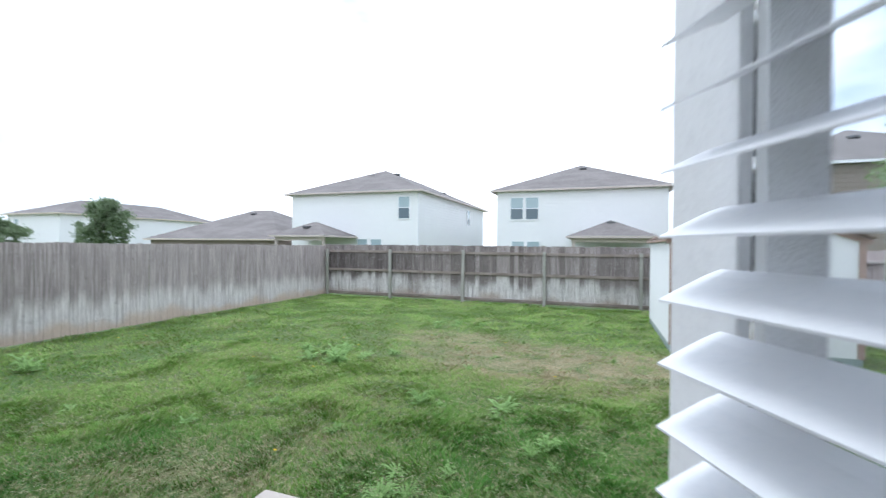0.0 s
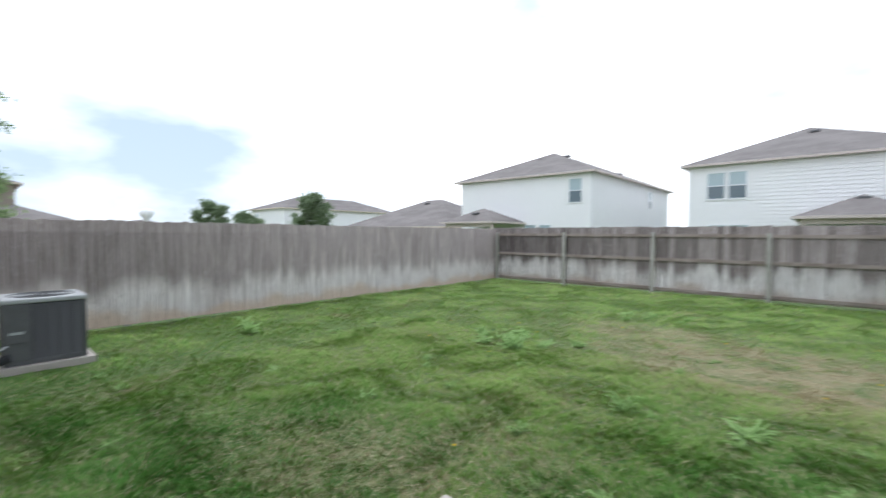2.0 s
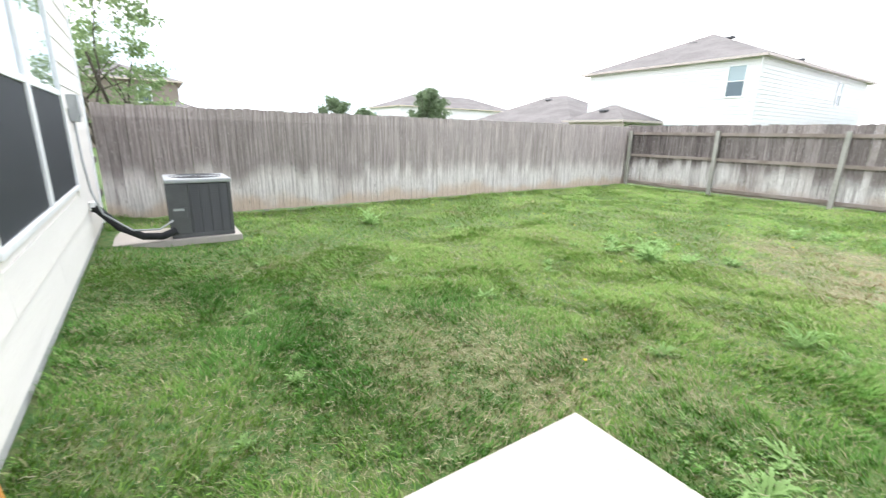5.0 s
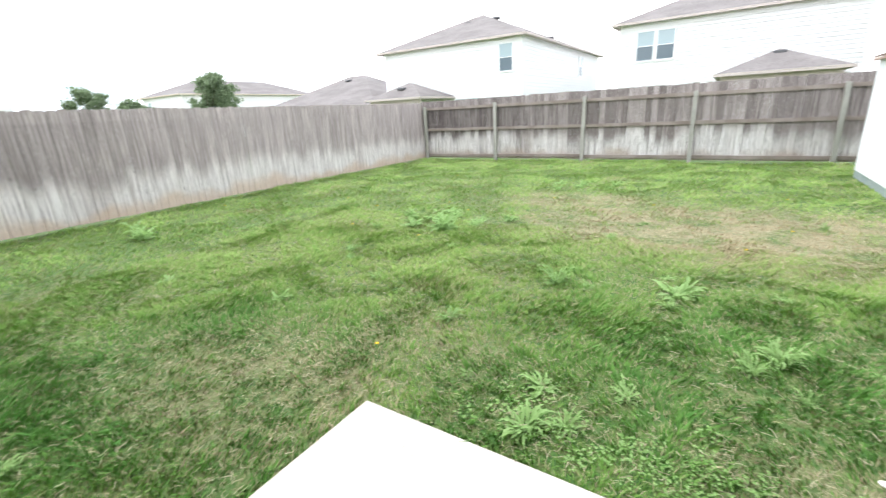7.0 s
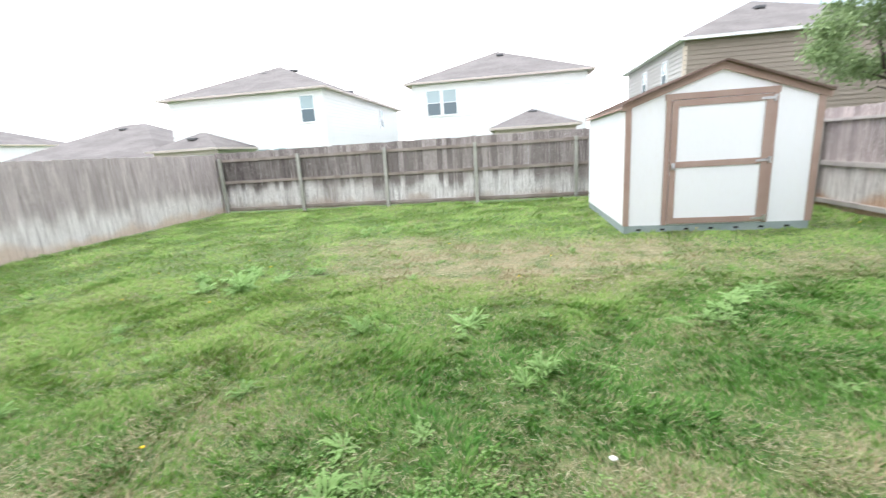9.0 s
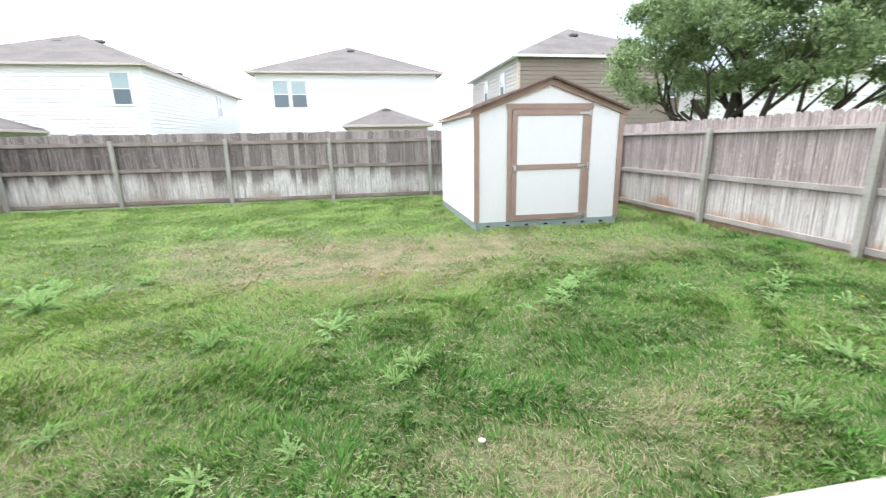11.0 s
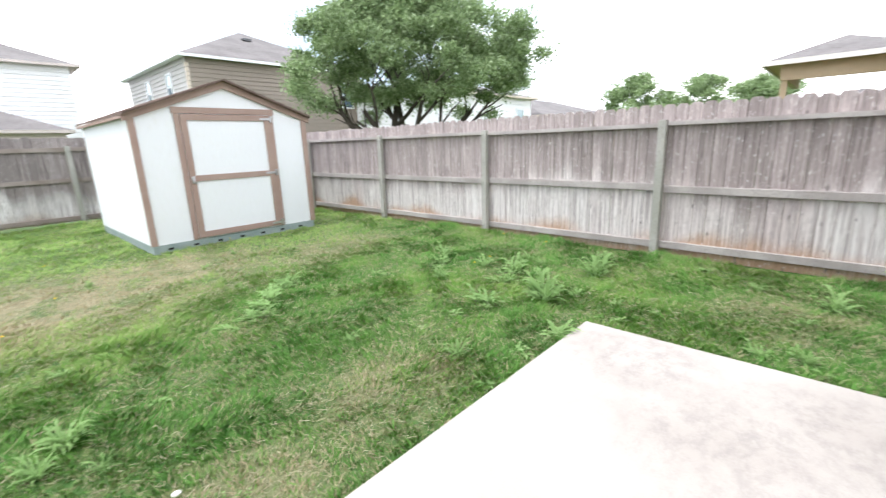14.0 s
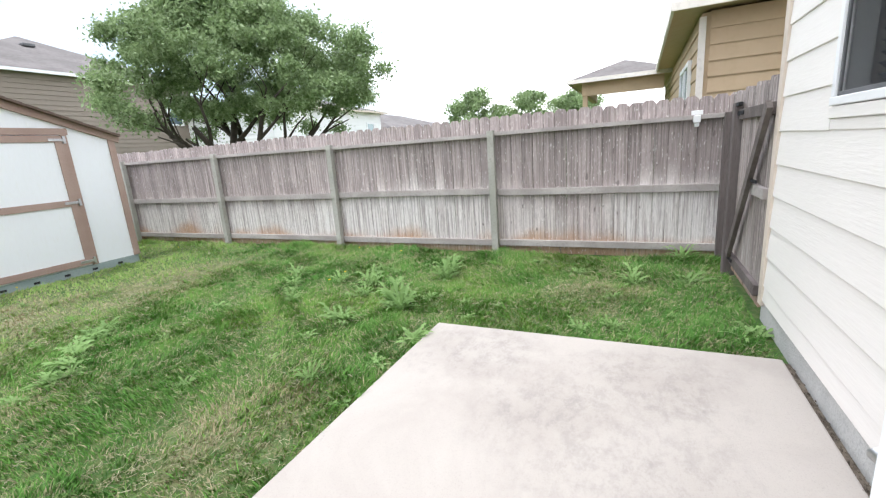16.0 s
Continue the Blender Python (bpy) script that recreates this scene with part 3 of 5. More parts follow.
def hip_roof(x0, x1, y0, y1, eave, over, pitch, thick=0.16):
    """A hip roof with an overhang, closed below, over the rectangle."""
    bm = bmesh.new()
    a, b, c, d = x0 - over, x1 + over, y0 - over, y1 + over
    half = min(b - a, d - c) / 2
    top = eave + half * pitch
    low = [bm.verts.new((x, y, eave)) for x, y in ((a, c), (b, c), (b, d), (a, d))]
    if b - a >= d - c:
        r = [bm.verts.new((a + half, (c + d) / 2, top)), bm.verts.new((max(b - half, a + half + 0.02), (c + d) / 2, top))]
        faces = ((low[0], low[1], r[1], r[0]), (low[1], low[2], r[1]), (low[2], low[3], r[0], r[1]), (low[3], low[0], r[0]))
    else:
        r = [bm.verts.new(((a + b) / 2, c + half, top)), bm.verts.new(((a + b) / 2, max(d - half, c + half + 0.02), top))]
        faces = ((low[0], low[1], r[0]), (low[1], low[2], r[1], r[0]), (low[2], low[3], r[1]), (low[3], low[0], r[0], r[1]))
    for f in faces:
        bm.faces.new(f)
    bm.faces.new(low[::-1])
    return bm


build_house()


def window_unit(name, label, rect, face, rail, glass, screen_low, blinds=0, mullion=True):
    """A white vinyl single-hung window set in the wall's opening; rect x0, x1, z0, z1."""
    x0, x1, z0, z1 = rect
    w = thing(name, label, "window", ((x0 + x1) / 2, 0, z0), kind="structure")
    inv = Matrix.Translation((-(x0 + x1) / 2, 0, -z0))

    def put(nm, bm, mat, lab="", under=None):
        bmesh.ops.transform(bm, matrix=inv, verts=bm.verts[:])
        return part(nm, bm, mat, under or w, lab)
    t = 0.042
    for nm, lo, hi in (("frame_head", (x0, -0.10, z1 - t), (x1, face, z1)), ("frame_sill", (x0, -0.10, z0), (x1, face + 0.004, z0 + t)),
                       ("frame_jamb", (x0, -0.10, z0 + t), (x0 + t, face, z1 - t)), ("frame_jamb", (x1 - t, -0.10, z0 + t), (x1, face, z1 - t))):
        put(nm, bevelled(lo, hi, 0.005), VINYL)
    units = [(x0 + t, x1 - t)]
    if mullion:
        mid = (x0 + x1) / 2
        put("mullion", bevelled((mid - 0.06, -0.10, z0 + t), (mid + 0.06, face - 0.003, z1 - t), 0.005), VINYL)
        units = [(x0 + t, mid - 0.06), (mid + 0.06, x1 - t)]
    for a, b in units:
        put("meeting_rail", bevelled((a, -0.075, rail - 0.025), (b, face - 0.008, rail + 0.025), 0.004), VINYL)
        put("pane", boxes(((a, face - 0.026, rail + 0.025), (b, face - 0.020, z1 - t))), glass, "upper pane reflecting the sky")
        put("pane", boxes(((a, face - 0.044, z0 + t), (b, face - 0.038, rail - 0.025))), glass)
        if blinds:
            for lo, hi in (((a, face - 0.024, z0 + t), (a + 0.022, face - 0.012, rail - 0.025)), ((b - 0.022, face - 0.024, z0 + t), (b, face - 0.012, rail - 0.025)),
                           ((a + 0.022, face - 0.024, z0 + t), (b - 0.022, face - 0.012, z0 + t + 0.022))):
                put("screen_frame", bevelled(lo, hi, 0.003), METAL_G, "dark screen frame")
        if screen_low:
            put("insect_screen", boxes(((a, face - 0.026, z0 + t), (b, face - 0.022, rail - 0.025))), SCREEN, "dark insect screen")
        if blinds:
            n = int((z1 - z0 - 2 * t) / 0.05)
            for k in range(n):
                z = z0 + t + 0.025 + k * 0.05
                put("blind_slat", prism([(-0.150, z - 0.014), (-0.148, z - 0.016), (-0.115, z + 0.012), (-0.117, z + 0.014)], "x", a, b), SLAT_D)
    return w


window_unit("window_1", "white twin single-hung window with dark lower screens", WIN1, 0.036, 1.78, GLASS_NEAR, True)
window_unit("window_2", "white framed window with closed dark blinds behind glass", WIN2, 0.036, 2.16, GLASS_TINT, False, 1, False)
tagged(part("siding_strip", boxes(((WIN2[0] - 0.01, 0.0, 1.43), (WIN2[1] + 0.01, 0.021, WIN2[2] - 0.064))), SIDING), "cream siding strip below the window", "trim", kind="structure")
tagged(part("window_apron", bevelled((WIN2[0] - 0.02, 0.0, WIN2[2] - 0.062), (WIN2[1] + 0.012, 0.033, WIN2[2] - 0.004), 0.004), SIDING), "cream board under the window", "trim", kind="structure")


def build_door():
    d = thing("door_1", "white glazed back door standing open, slatted blind on it", "door", (DOOR_R, -0.06, FLOOR_Z), kind="structure")
    d.rotation_euler = (0, 0, radians(180 - 63.5))
    w, h = 0.80, 2.38
    part("stile", bevelled((0.0, -0.022, 0.02), (0.13, 0.022, h), 0.003), TRIM_W, d)
    part("stile", bevelled((w - 0.13, -0.022, 0.02), (w, 0.022, h), 0.003), TRIM_W, d)
    part("top_rail", bevelled((0.13, -0.022, h - 0.16), (w - 0.13, 0.022, h), 0.003), TRIM_W, d)
    part("bottom_rail", bevelled((0.13, -0.022, 0.02), (w - 0.13, 0.022, 0.26), 0.003), TRIM_W, d)
    g = part("pane", boxes(((0.13, -0.004, 0.26), (w - 0.13, 0.004, h - 0.16))), GLASS_CLEAR, d)
    g.visible_shadow = False
    blind = part("blind", bevelled((0.02, 0.024, h - 0.09), (w - 0.09, 0.10, h - 0.03), 0.004), SLAT_W, d, "white slatted blind")
    slat = mesh_of("slat", prism([(-0.042, 0.018), (-0.020, 0.010), (0.020, -0.009), (0.042, -0.020), (0.042, -0.017), (0.020, -0.006), (-0.020, 0.013), (-0.042, 0.021)], "x", 0.0, w - 0.115), SLAT_W)
    for k in range(27):
        piece("slat", slat, Matrix.Translation((0.0, 0.075, 0.155 + 0.079 * k)), blind)
    for x in (0.14, w - 0.25):
        part("ladder_tape", boxes(((x, 0.029, 0.16), (x + 0.07, 0.031, h - 0.06))), TAPE, blind, "grey cloth ladder tape")
    part("handle", tube([(w - 0.06, -0.02, 0.95), (w - 0.06, -0.07, 0.95), (w - 0.16, -0.075, 0.95)], 0.010), STEEL, d, "lever handle")
    for nm, lo, hi in (("door_jamb", (DOOR_L - 0.05, -0.16, FLOOR_Z), (DOOR_L, 0.03, FLOOR_Z + DOOR_H)), ("door_jamb", (DOOR_R + 0.02, -0.16, FLOOR_Z), (DOOR_R + 0.08, 0.03, FLOOR_Z + DOOR_H)),
                       ("door_head", (DOOR_L - 0.05, -0.16, FLOOR_Z + DOOR_H - 0.02), (DOOR_R + 0.08, 0.032, FLOOR_Z + DOOR_H + 0.06)), ("threshold", (DOOR_L, -0.16, FLOOR_Z - 0.03), (DOOR_R, 0.06, FLOOR_Z + 0.004))):
        tagged(part(nm, bevelled(lo, hi, 0.004), TRIM_W if nm != "threshold" else STEEL), "white painted door surround", "trim", kind="structure")


build_door()


# ---- fences ----
def picket_mesh(name, material, height, width, ear, seed):
    """A dog-eared board with eased edges, a little bowed."""
    r = random.Random(seed)
    t, c = 0.020, 0.0065
    n = 5
    bm = bmesh.new()
    rings = []
    bow = r.uniform(-0.002, 0.002)
    for i in range(n + 1):
        top = i == n
        z = height if top else (height - ear) * i / (n - 1)
        w = width / 2 - (ear * 0.8 if top else 0)
        dx, dy = (0 if i > n - 2 else bow * math.sin(3.1 * i / n)), r.uniform(-0.0015, 0.0015)
        rings.append([bm.verts.new((dx + a, dy + b, z)) for a, b in ((-w, 0.010), (-w + c, 0), (w - c, 0), (w, 0.010), (w, 0.0105), (w - c, t), (-w + c, t), (-w, 0.0105))])
    for a, b in zip(rings, rings[1:]):
        for k in range(8):
            bm.faces.new((a[k], a[(k + 1) % 8], b[(k + 1) % 8], b[k]))
    bm.faces.new(rings[0][::-1])
    bm.faces.new(rings[-1])
    return mesh_of(name, bm, material)


def fence(name, label, start, length, turn, material, rail_mat, post_mat, height, ear, posts, rails, side, rail_z, foot=0.04, kick=None):
    """A board fence from start along turn; pickets at local y 0, rails and posts on side (-1 towards local -y)."""
    f = thing(name, label, "fence", start, kind="structure")
    f.rotation_euler = (0, 0, radians(turn))
    pitch = 0.1415
    shapes = [picket_mesh("picket", material, height - foot + dz, 0.1422, ear, 11 * i + len(name)) for i, dz in enumerate((0, 0.006, -0.008, 0.012, -0.003, 0.004))]
    r = random.Random(len(label))
    for i in range(int(length / pitch) + 1):
        m = Matrix.Translation((i * pitch + pitch / 2 + r.uniform(-0.0006, 0.0006), r.uniform(-0.0035, 0.0035), foot + r.uniform(-0.006, 0.006))) @ Matrix.Rotation(r.gauss(0, 0.0003), 4, "Y")
        piece("picket", r.choice(shapes), m, f)
    if rails:
        ends = [0.0] + list(posts) + [length]
        for z, hgt, dep in rail_z:
            for a, b in zip(ends, ends[1:]):
                if b - a < 0.2:
                    continue
                dz = r.uniform(-0.012, 0.012)
                lo, hi = (side * dep, 0) if side < 0 else (0.016, 0.016 + dep)
                part("rail", bevelled((a + 0.003, lo, z - hgt / 2 + dz), (b - 0.003, hi - 0.001 if side < 0 else hi, z + hgt / 2 + dz), 0.004), rail_mat, f)
        for p in posts:
            lo, hi = (-0.105, -0.042) if side < 0 else (0.060, 0.12)
            tilt = Matrix.Translation((p, 0, 0)) @ Matrix.Rotation(r.gauss(0, 0.006), 4, "Y")
            part("post", bevelled((-0.045, lo - 0.02, -0.1), (0.045, hi, height - 0.16 + r.uniform(-0.02, 0.02)), 0.006, tilt), post_mat, f)
    if kick:
        part("kick_board", bevelled((0.0, 0.018, 0.0), (length, 0.036, kick), 0.003), material, f)
    return f


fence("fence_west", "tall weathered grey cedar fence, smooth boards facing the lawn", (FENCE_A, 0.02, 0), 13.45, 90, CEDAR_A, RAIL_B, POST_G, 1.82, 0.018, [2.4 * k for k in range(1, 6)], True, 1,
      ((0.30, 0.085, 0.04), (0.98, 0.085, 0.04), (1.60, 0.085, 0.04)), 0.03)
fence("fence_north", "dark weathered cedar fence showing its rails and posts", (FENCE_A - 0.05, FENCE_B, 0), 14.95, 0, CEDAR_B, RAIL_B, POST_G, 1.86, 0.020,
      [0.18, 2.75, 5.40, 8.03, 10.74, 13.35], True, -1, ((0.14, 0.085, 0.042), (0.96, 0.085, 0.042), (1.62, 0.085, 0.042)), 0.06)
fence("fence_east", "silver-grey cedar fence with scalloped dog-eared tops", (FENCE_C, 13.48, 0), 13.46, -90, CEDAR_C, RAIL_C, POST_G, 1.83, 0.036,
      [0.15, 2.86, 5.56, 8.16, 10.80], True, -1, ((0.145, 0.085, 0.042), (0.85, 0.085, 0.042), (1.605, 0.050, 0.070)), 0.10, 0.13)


# ---- side gates between house and fences ----
def build_gate():
    g = thing("fence_gate", "weathered wooden side gate with a dark diagonal brace", "gate", (HOUSE_R + 0.02, 0.03, 0))
    w = FENCE_C - HOUSE_R - 0.06
    shapes = [picket_mesh("board", CEDAR_G, 1.74 + dz, 0.135, 0.034, 70 + i) for i, dz in enumerate((0, 0.01, -0.012))]
    n = int(w / 0.1415)
    for i in range(n):
        piece("board", shapes[i % 3], Matrix.Translation((0.09 + i * 0.1415, -0.03 + rnd.uniform(-0.003, 0.003), 0.08)), g)
    part("top_rail", bevelled((0.03, -0.013, 1.545), (1.14, 0.028, 1.635), 0.004), GATE_W, g)
    part("middle_rail", bevelled((0.03, -0.013, 0.93), (0.44, 0.024, 1.015), 0.004), RAIL_C, g)
    part("bottom_rail", bevelled((0.03, -0.013, 0.17), (1.12, 0.028, 0.26), 0.004), GATE_M, g)
    a, b = Vector((-0.03, 0.05, 1.62)), Vector((1.0, 0.05, 0.27))
    d = b - a
    m = Matrix.Translation(a) @ Matrix.Rotation(math.atan2(-d.z, d.x), 4, "Y")
    part("brace", bevelled((0, -0.02, -0.045), (d.length, 0.018, 0.045), 0.004, m), GATE_W, g, "dark diagonal brace")
    part("latch", bevelled((0.20, 0.030, 1.035), (0.46, 0.048, 1.06), 0.003), RUBBER, g, "black latch bar")
    part("gate_post", bevelled((1.15, -0.05, 0.0), (1.27, 0.062, 1.70), 0.008), GATE_M, g, "dark square gate post")
    part("end_post", bevelled((1.66, -0.02, 0.0), (1.745, 0.055, 1.64), 0.006), GATE_M, g)
    part("hinge", bevelled((0.90, 0.030, 1.585), (1.145, 0.038, 1.62), 0.002), RUBBER, g, "black strap hinge")
    part("hinge", bevelled((0.90, 0.030, 0.20), (1.145, 0.038, 0.235), 0.002), RUBBER, g, "black strap hinge")
    part("hinge_block", bevelled((1.02, 0.02, 1.665), (1.16, 0.055, 1.70), 0.004), RUBBER, g)
    b2 = thing("post_bracket", "white plastic bracket fixed on the fence rail", "bracket", (FENCE_C - 0.05, 0.34, 1.60))
    part("plate", bevelled((-0.012, -0.055, 0.03), (0.004, 0.055, 0.085), 0.004), VINYL, b2)
    part("body", bevelled((-0.05, -0.035, -0.045), (0.0, 0.035, 0.032), 0.008), VINYL, b2)
    part("tongue", bevelled((-0.035, -0.022, -0.09), (-0.006, 0.022, -0.04), 0.006), VINYL, b2)
    c = thing("fence_return", "short dark cedar fence return beside the house", "fence", (FENCE_A + 0.06, -0.05, 0), kind="structure")
    wide = HOUSE_L - FENCE_A - 0.08
    shapes = [picket_mesh("picket", CEDAR_A, 1.74 + dz, 0.135, 0.018, 90 + i) for i, dz in enumerate((0, 0.01))]
    for i in range(int(wide / 0.1415)):
        piece("picket", shapes[i % 2], Matrix.Translation((0.08 + i * 0.1415, 0, 0.05)), c)
    for z in (0.5, 1.0, 1.62):
        part("rail", bevelled((0, 0.0165, z - 0.045), (wide, 0.058, z + 0.045), 0.004), GATE_W, c)


build_gate()


# ---- shed ----
def build_shed():
    x0, x1, y0, y1 = -1.50, 1.20, 8.42, 11.72
    base, eave, apex, cx = 0.13, 2.02, 2.52, -0.17
    s = thing("shed", "white wooden garden shed with brown trim and closed door", "shed", ((x0 + x1) / 2, y0, 0))
    inv = Matrix.Translation((-(x0 + x1) / 2, -y0, 0))

    def put(nm, bm, mat, lab="", under=None):
        bmesh.ops.transform(bm, matrix=inv, verts=bm.verts[:])
        return part(nm, bm, mat, under or s, lab)
    put("skid", boxes(((x0 + 0.01, y0 + 0.012, 0.0), (x1 - 0.01, y1 - 0.01, base))), SHED_BASE, "grey-green painted floor skirt")
    for k in range(7):
        put("skirt_slot", bevelled((x0 + 0.2 + k * 0.36, y0 + 0.004, 0.045), (x0 + 0.27 + k * 0.36, y0 + 0.014, 0.075), 0.002), RUBBER)
    front = [(x0, base), (x1, base), (x1, eave), (cx, apex), (x0, eave)]
    put("front_wall", prism(front, "y", y0 + 0.02, y0 + 0.05), SHED_W)
    put("back_wall", prism(front, "y", y1 - 0.05, y1 - 0.02), SHED_W)
    for x in (x0, x1 - 0.03):
        put("side_wall", boxes(((x, y0 + 0.05, base), (x + 0.03, y1 - 0.05, eave))), SHED_W)
    for k in range(1, 16):
        yy = y0 + 0.05 + k * 0.2045
        put("batten_groove", boxes(((x0 - 0.003, yy, base), (x0 + 0.001, yy + 0.006, eave - 0.06))), TRIM_W)
    # trim on the front
    put("corner_trim", bevelled((x0 - 0.016, y0 - 0.004, base), (x0 + 0.075, y0 + 0.02, eave + 0.02), 0.003), SHED_T)
    put("corner_trim", bevelled((x1 - 0.075, y0 - 0.004, base), (x1 + 0.016, y0 + 0.02, eave + 0.02), 0.003), SHED_T)
    dl, dr, dt = -0.93, 0.60, 2.13
    put("door_trim", bevelled((dl, y0 - 0.002, base), (dl + 0.075, y0 + 0.02, dt - 0.09), 0.003), SHED_T)
    put("door_trim", bevelled((dr - 0.075, y0 - 0.002, base), (dr, y0 + 0.02, dt - 0.09), 0.003), SHED_T)
    put("header_trim", bevelled((dl - 0.02, y0 - 0.005, dt - 0.09), (dr + 0.02, y0 + 0.02, dt), 0.003), SHED_T)
    # door leaf with its boards
    a, b, lo, hi = dl + 0.08, dr - 0.08, 0.15, dt - 0.10
    door = put("door", boxes(((a, y0 + 0.0, lo), (b, y0 + 0.018, hi))), SHED_W, "white shed door in brown boards")
    for nm, p, q in (("stile", (a, y0 - 0.018, lo), (a + 0.09, y0, hi)), ("stile", (b - 0.09, y0 - 0.018, lo), (b, y0, hi)), ("rail", (a + 0.09, y0 - 0.018, hi - 0.09), (b - 0.09, y0, hi)),
                     ("rail", (a + 0.09, y0 - 0.018, 1.03), (b - 0.09, y0, 1.12)), ("rail", (a + 0.09, y0 - 0.018, lo), (b - 0.09, y0, lo + 0.09))):
        put(nm, bevelled(p, q, 0.003), SHED_T, under=door)
    for z in (0.20, 1.08, 1.97):
        put("hinge", bevelled((b - 0.16, y0 - 0.026, z - 0.018), (b + 0.03, y0 - 0.018, z + 0.018), 0.002), STEEL, "pale strap hinge", door)
        put("hinge_leaf", bevelled((b + 0.012, y0 - 0.028, z - 0.05), (b + 0.045, y0 - 0.006, z + 0.05), 0.002), STEEL, "", door)
    put("handle", tube([(a + 0.045, y0 - 0.018, 1.08), (a + 0.045, y0 - 0.055, 1.08), (a + 0.045, y0 - 0.06, 1.02), (a + 0.075, y0 - 0.065, 1.0)], 0.014), STEEL, "pale turn handle", door)
    put("handle_plate", bevelled((a + 0.02, y0 - 0.024, 1.0), (a + 0.07, y0 - 0.018, 1.11), 0.002), STEEL, "", door)
    # roof
    over, fo, th = 0.07, 0.10, 0.022
    sl = (apex - eave) / (cx - x0)
    sr = (apex - eave) / (x1 - cx)
    for nm, xe, ze in (("roof_slope", x0 - over, eave - over * sl), ("roof_slope", x1 + over, eave - over * sr)):
        put(nm, prism([(xe, ze + 0.012), (cx, apex + 0.012), (cx, apex + th + 0.012), (xe, ze + th + 0.012)], "y", y0 - fo, y1 + fo), SHINGLE_D, "brown shingled shed roof")
        put("rake_trim", prism([(xe, ze - 0.075), (cx, apex - 0.095), (cx, apex + 0.010), (xe, ze + 0.010)], "y", y0 - 0.022, y0 + 0.02), SHED_T)
        put("eave_fascia", bevelled((min(xe, xe + 0.02), y0 - 0.02, ze - 0.035), (max(xe, xe + 0.02), y1 + fo - 0.02, ze + 0.008), 0.003), SHED_T)
        n = 9
        for k in range(n):
            f0, f1 = k / n, (k + 1) / n
            p = [(xe + (cx - xe) * f, ze + (apex - ze) * f + th + 0.012) for f in (f0, f1)]
            put("shingle_course", prism([(p[0][0], p[0][1] + 0.001), (p[1][0], p[1][1] + 0.001), (p[0][0], p[0][1] + 0.012)], "y", y0 - fo - 0.008, y1 + fo + 0.008), SHINGLE_D)


build_shed()


# ---- neighbouring houses ----
def lap_wall(p, q, z0, z1, exposure=0.20, lap=0.034):
    """A lap-sided wall from p to q (plan points), one closed profile; its outer side is to the right of p to q."""
    p, q = Vector((*p, 0)), Vector((*q, 0))
    d = (q - p).normalized()
    out, z = [(0.15, z0)], z0
    while z < z1 - 0.01:
        t = min(z + exposure, z1)
        out += [(-lap, z), (0.0, t)]
        z = t
    out.append((0.15, z1))
    bm = prism(out, "x", 0.0, (q - p).length)
    bmesh.ops.transform(bm, matrix=Matrix.Translation(p) @ Matrix.Rotation(math.atan2(d.y, d.x), 4, "Z"), verts=bm.verts[:])
    return bm


def sided(house, x0, x1, y0, y1, z0, z1, mat, exposure=0.2, side_mat=None):
    part("wall", lap_wall((x0, y0), (x1, y0), z0, z1, exposure), mat, house)
    part("wall", lap_wall((x1, y0), (x1, y1), z0, z1, exposure), mat, house)
    part("wall", lap_wall((x1, y1), (x0, y1), z0, z1, exposure), mat, house)
    part("wall", lap_wall((x0, y1), (x0, y0), z0, z1, exposure), side_mat or mat, house)


def roofed(house, x0, x1, y0, y1, eave, over, pitch, trim, name="roof", under=None):
    r = part(name, hip_roof(x0, x1, y0, y1, eave, over, pitch), SHINGLE, house, "brown-grey shingled hip roof")
    a, b, c, d = x0 - over, x1 + over, y0 - over, y1 + over
    for lo, hi in (((a, c - 0.02, eave - 0.10), (b, c + 0.02, eave + 0.015)), ((a, d - 0.02, eave - 0.10), (b, d + 0.02, eave + 0.015)),
                   ((a - 0.02, c - 0.02, eave - 0.10), (a + 0.02, d + 0.02, eave + 0.015)), ((b - 0.02, c - 0.02, eave - 0.10), (b + 0.02, d + 0.02, eave + 0.015))):
        part("fascia", boxes((lo, hi)), trim, r)
    part("soffit", boxes(((a + 0.02, c + 0.02, eave - 0.05), (b - 0.02, d - 0.02, eave - 0.02))), under or trim, r)
    return r


def far_window(house, x, y, z0, width, height, face="y", glass=None, upper=None):
    """A white single-hung window on a wall facing -y (or +x, -x, +y) at x, y."""
    w = thing("window", "", "")
    w.parent = house
    del_keys = [k for k in ("label", "category") if k in w]
    for k in del_keys:
        del w[k]
    turn = {"y": 0, "+x": 90, "-x": -90, "+y": 180}[face]
    w.matrix_basis = Matrix.Translation((x, y, z0)) @ Matrix.Rotation(radians(turn), 4, "Z")
    f = 0.08
    bm = boxes(((-width / 2, -0.06, 0), (width / 2, 0.0, f)), ((-width / 2, -0.06, height - f), (width / 2, 0, height)), ((-width / 2, -0.06, f), (-width / 2 + f, 0, height - f)),
               ((width / 2 - f, -0.06, f), (width / 2, 0, height - f)))
    part("frame", bm, TRIM_W, w)
    part("pane", boxes(((-width / 2 + f, -0.030, height / 2 + 0.02), (width / 2 - f, -0.022, height - f))), upper or GLASS_DARK, w)
    part("pane", boxes(((-width / 2 + f, -0.034, f), (width / 2 - f, -0.026, height / 2 - 0.02))), GLASS_LOW if glass is None else glass, w)
    part("meeting_rail", boxes(((-width / 2 + f, -0.05, height / 2 - 0.02), (width / 2 - f, -0.02, height / 2 + 0.02))), TRIM_W, w)


